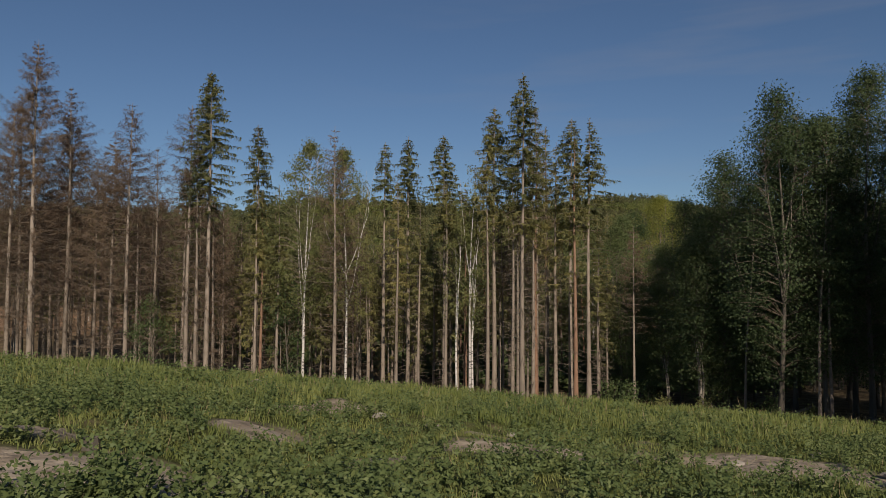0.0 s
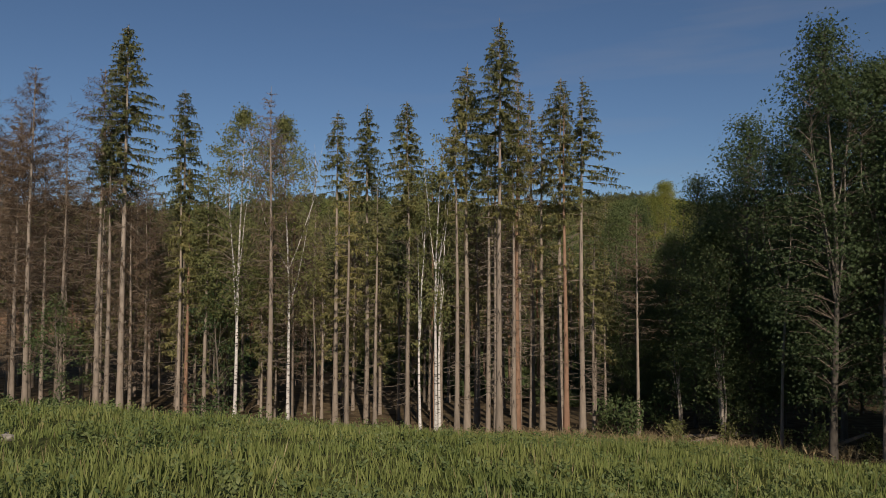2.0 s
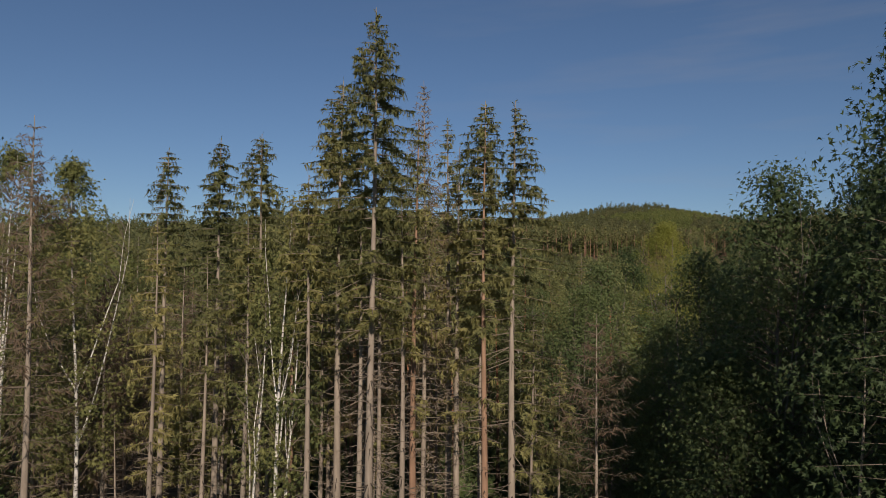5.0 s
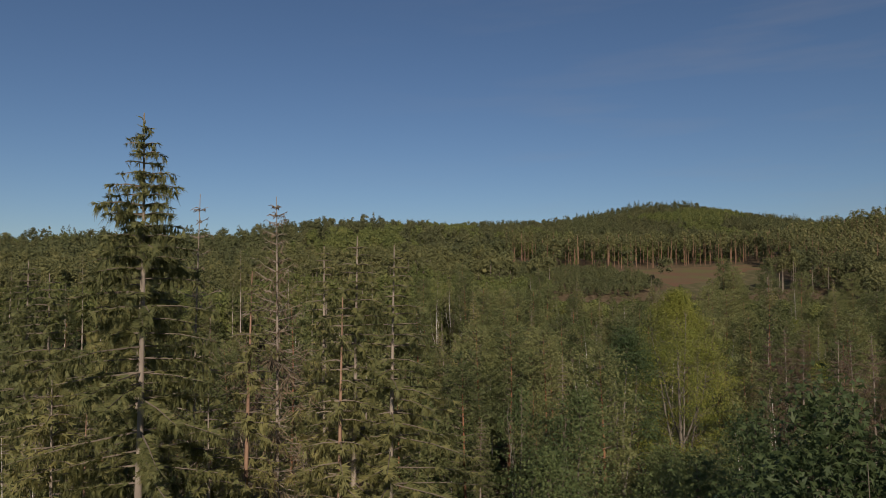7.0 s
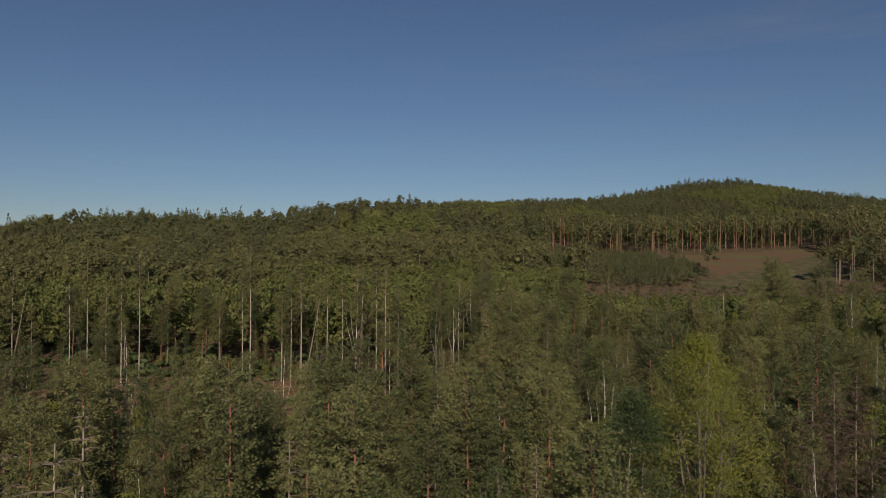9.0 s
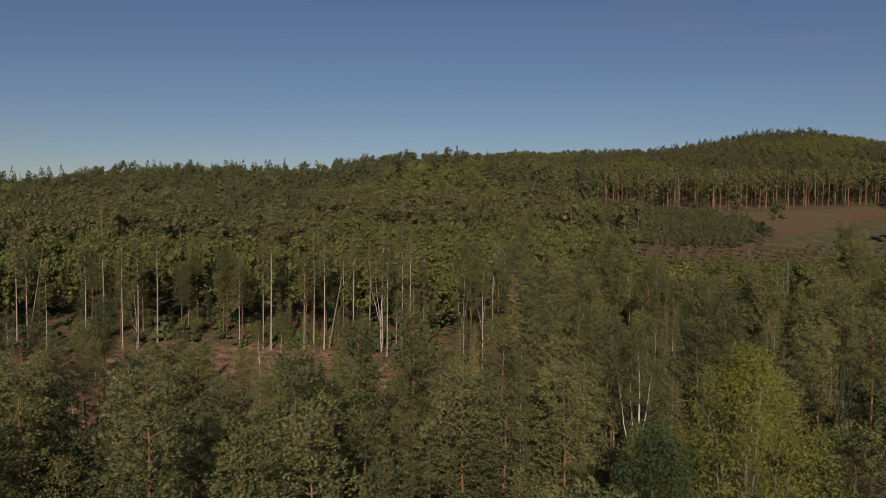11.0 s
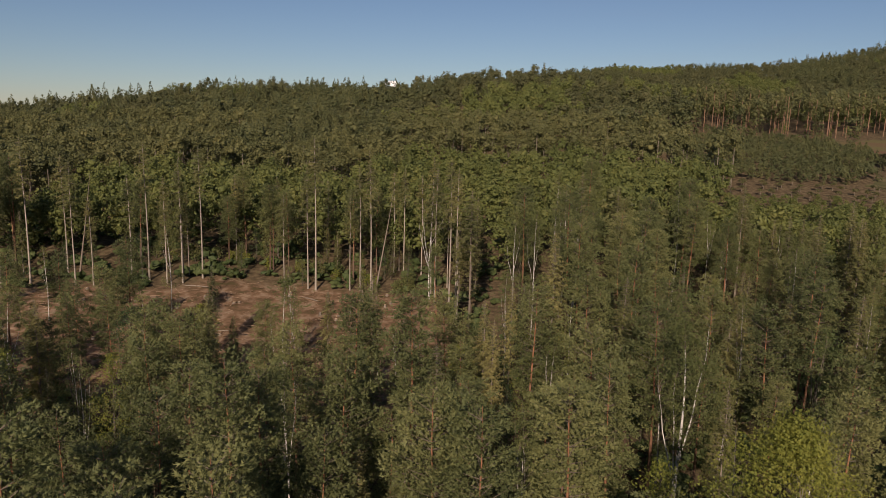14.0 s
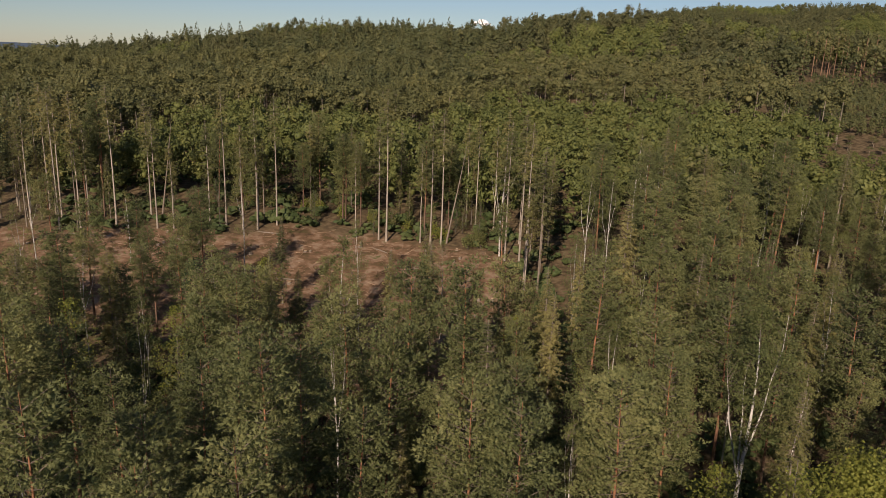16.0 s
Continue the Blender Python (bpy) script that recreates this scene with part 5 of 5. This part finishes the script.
def rock(r, flat=0.5):
    bm = bmesh.new()
    bmesh.ops.create_icosphere(bm, subdivisions=2, radius=r)
    off = Vector((rng.uniform(0, 50), rng.uniform(0, 50), 0))
    for v in bm.verts:
        v.co *= 1 + 0.45 * noise.noise(v.co * (1.3 / r) + off)
        v.co.z *= flat
        v.co.x *= 1.5
    me = bpy.data.meshes.new("stone")
    bm.to_mesh(me)
    bm.free()
    me.materials.append(M_STONE)
    return me


rocks = [rock(0.32), rock(0.25, 0.7), rock(0.4, 0.4)]
for x, y, k, s in ((3.7, 25.6, 2, 0.9), (4.8, 25.2, 2, 0.75), (-1.2, 20.0, 1, 0.5), (0.8, 20.4, 0, 0.4), (5.3, 17.4, 1, 0.5), (8.2, 19.0, 0, 0.45), (-8.5, 33.0, 2, 0.7), (-7.6, 31.8, 1, 0.6),
                   (9.5, 28.5, 1, 0.45), (-2.5, 19.6, 0, 0.45), (7.6, 15.5, 2, 0.45), (-5.5, 22.5, 0, 0.4)):
    ob = new("stone", rocks[k])
    ob.matrix_basis = Matrix.Translation((x, y, float(ground(x, y)) + 0.1 * s)) @ Matrix.Rotation(rng.uniform(-0.4, 0.4), 4, "Z") @ Matrix.Scale(s, 4)
    tagged(ob, "pale weathered stone lying in the meadow", "stone", "stones in the meadow")


def log(length, r, barkm=M_GREY):
    """A felled stem with pale cut ends."""
    s, ends = Shape(), Shape()
    u = np.linspace(-0.5, 0.5, 6)
    pts = np.stack([u * length, 0.06 * np.sin(u * 5), 0.03 * np.cos(u * 7)], 1)
    rad = r * (1 - 0.35 * (u + 0.5))
    s.tube(pts, rad, 8)
    a = np.arange(8) * math.pi / 4
    for j, sgn in ((0, -1), (5, 1)):
        p = pts[j]
        ends.add([(p[0] + 0.004 * sgn, p[1] + rad[j] * math.cos(t), p[2] + rad[j] * math.sin(t)) for t in a], [list(range(8))[::sgn]])
    return s.mesh("stem", barkm), ends.mesh("cut_end", M_CUT)


def lay_log(length, r, x, y, turn, tilt, label, up=None, barkm=M_GREY):
    root = new("log")
    z = float(ground(x, y)) + (r * 0.8 if up is None else up)
    root.matrix_basis = pose(x, y, z, 0, tilt, turn)
    for nm, me in zip(("stem", "cut_ends"), log(length, r, barkm)):
        ob = new("stem" if nm == "stem" else "cut_face", me)
        ob.parent = root
    return tagged(root, label, "log")


for x, y, ln, r, tn, tl in ((20.5, 57.0, 7.0, 0.14, 12, -7), (27.0, 53.5, 8.0, 0.16, 20, -9), (24.0, 62.0, 6.0, 0.12, -15, -3), (-17.0, 68.5, 5.0, 0.10, 5, 1), (-22.5, 70.5, 4.0, 0.08, -12, 0), (29.0, 47.0, 5.0, 0.1, 35, -5)):
    lay_log(ln, r, x, y, tn, tl, "fallen grey tree trunk at the wood's edge")

# brush and broken branches along the edge of the stand
brush = Shape()
for _ in range(2000):
    x = rng.uniform(-26, 32)
    y = (61.5 + 0.30 * (10 - x) if x < 16 else 58.5 - 0.75 * (x - 16)) + rng.normal(0.5, 1.4)
    ln = rng.uniform(0.4, 1.5)
    c = np.array([x, y, float(ground(x, y)) + rng.uniform(0.02, 0.25)])
    w = ways(1, 0.3, 0.35)[0]
    brush.tube([c, c + w * ln * 0.5 + rng.normal(0, 0.06, 3), c + w * ln], [0.018, 0.013, 0.005], 3)
tagged(new("brushwood", brush.mesh("brushwood", M_STRAW)), "pale dry branches and brushwood at the stand's foot", "brushwood", "", "stuff")
edge_bush = [bush_parts(2.2, 1.3, 380, M_BEECH, 0.24), bush_parts(1.5, 1.1, 300, M_BIRCH, 0.22), bush_parts(3.0, 1.6, 460, M_BEECH, 0.28)]
for x, y, k in ((18.0, 61.0, 2), (19.5, 66.0, 0), (21.0, 60.5, 1), (-11.5, 68.2, 2), (-25.0, 73.0, 2), (-29.5, 74.0, 0), (23.0, 57.0, 1), (17.5, 64.5, 2), (-31.0, 77.0, 2), (26.0, 52.5, 0), (22.0, 66.0, 2), (20.2, 58.6, 1), (24.6, 54.2, 1), (27.8, 50.6, 1), (19.0, 62.8, 1)):
    plant("bush", edge_bush[k], x, y, "low leafy green bush at the wood's edge", "bush", "bushes at the wood's edge")

# ---- stumps, logs and slash on the felled strip ----
def stump(h, r, barkm=M_BARK, facem=M_CUT):
    s = Shape()
    s.tube([(0, 0, -0.2), (0, 0, 0.1), (0, 0, h)], [r * 1.5, r * 1.15, r], 9)
    top = Shape()
    a = np.arange(9) * 2 * math.pi / 9
    top.add([(r * math.cos(t), r * math.sin(t), h + 0.004) for t in a], [list(range(9))])
    return [("stub", s.mesh("stub", barkm), ""), ("cut_face", top.mesh("cut_face", facem), "pale sawn face")]


stumps = [stump(0.4, 0.22), stump(0.3, 0.28), stump(0.5, 0.18)]
n = 0
while n < 70:
    x, y = rng.uniform(-95, 11), rng.uniform(148, 199)
    if inside(FELLED, x, y):
        plant("tree_stump", stumps[rng.integers(0, 3)], x, y, "sawn tree stump on the felled strip", "stump", "stumps on the felled strip")
        n += 1
slash = Shape()
for _ in range(5200):
    x, y = rng.uniform(-98, 11), rng.uniform(147, 200)
    if not inside(FELLED, x, y):
        continue
    ln = rng.uniform(0.5, 2.4)
    c = np.array([x, y, float(ground(x, y)) + rng.uniform(0.03, 0.3)])
    w = ways(1, 0.0, 0.15)[0]
    slash.tube([c, c + w * ln], [rng.uniform(0.02, 0.06), 0.012], 3)
tagged(new("felling_slash", slash.mesh("felling_slash", M_SLASH)), "brown branches and slash strewn over the felled strip", "slash", "", "stuff")
for x, y, ln, tn in ((-30, 172, 6, 20), (-52, 176, 7, -10), (-12, 186, 5, 40), (-70, 172, 8, 15), (3, 178, 5, 70), (-22, 190, 6, -25), (-42, 186, 5, 5), (7.0, 172, 9, 84)):
    lay_log(ln, 0.13, x, y, tn, 0, "felled stem lying on the strip", None, M_BARK)
green = [bush_parts(2.4, 1.6, 300, M_YELLOW, 0.3), bush_parts(3.4, 1.8, 340, M_BIRCH, 0.32)]
for _ in range(26):
    u = rng.uniform(0, 1)
    x, y = (-60 + 62 * u + rng.normal(0, 1.5), 193 + 6 * math.sin(u * 3.0) + rng.uniform(0.5, 4))
    plant("bush", green[rng.integers(0, 2)], x, y, "bright green bush at the felled strip", "bush", "bushes at the felled strip")
plant("tree_stump", stump(0.2, 0.11, M_BARK_BEECH, M_GREY), -6.7, 13.1, "small dark weathered stump with grey top among the weeds", "stump")
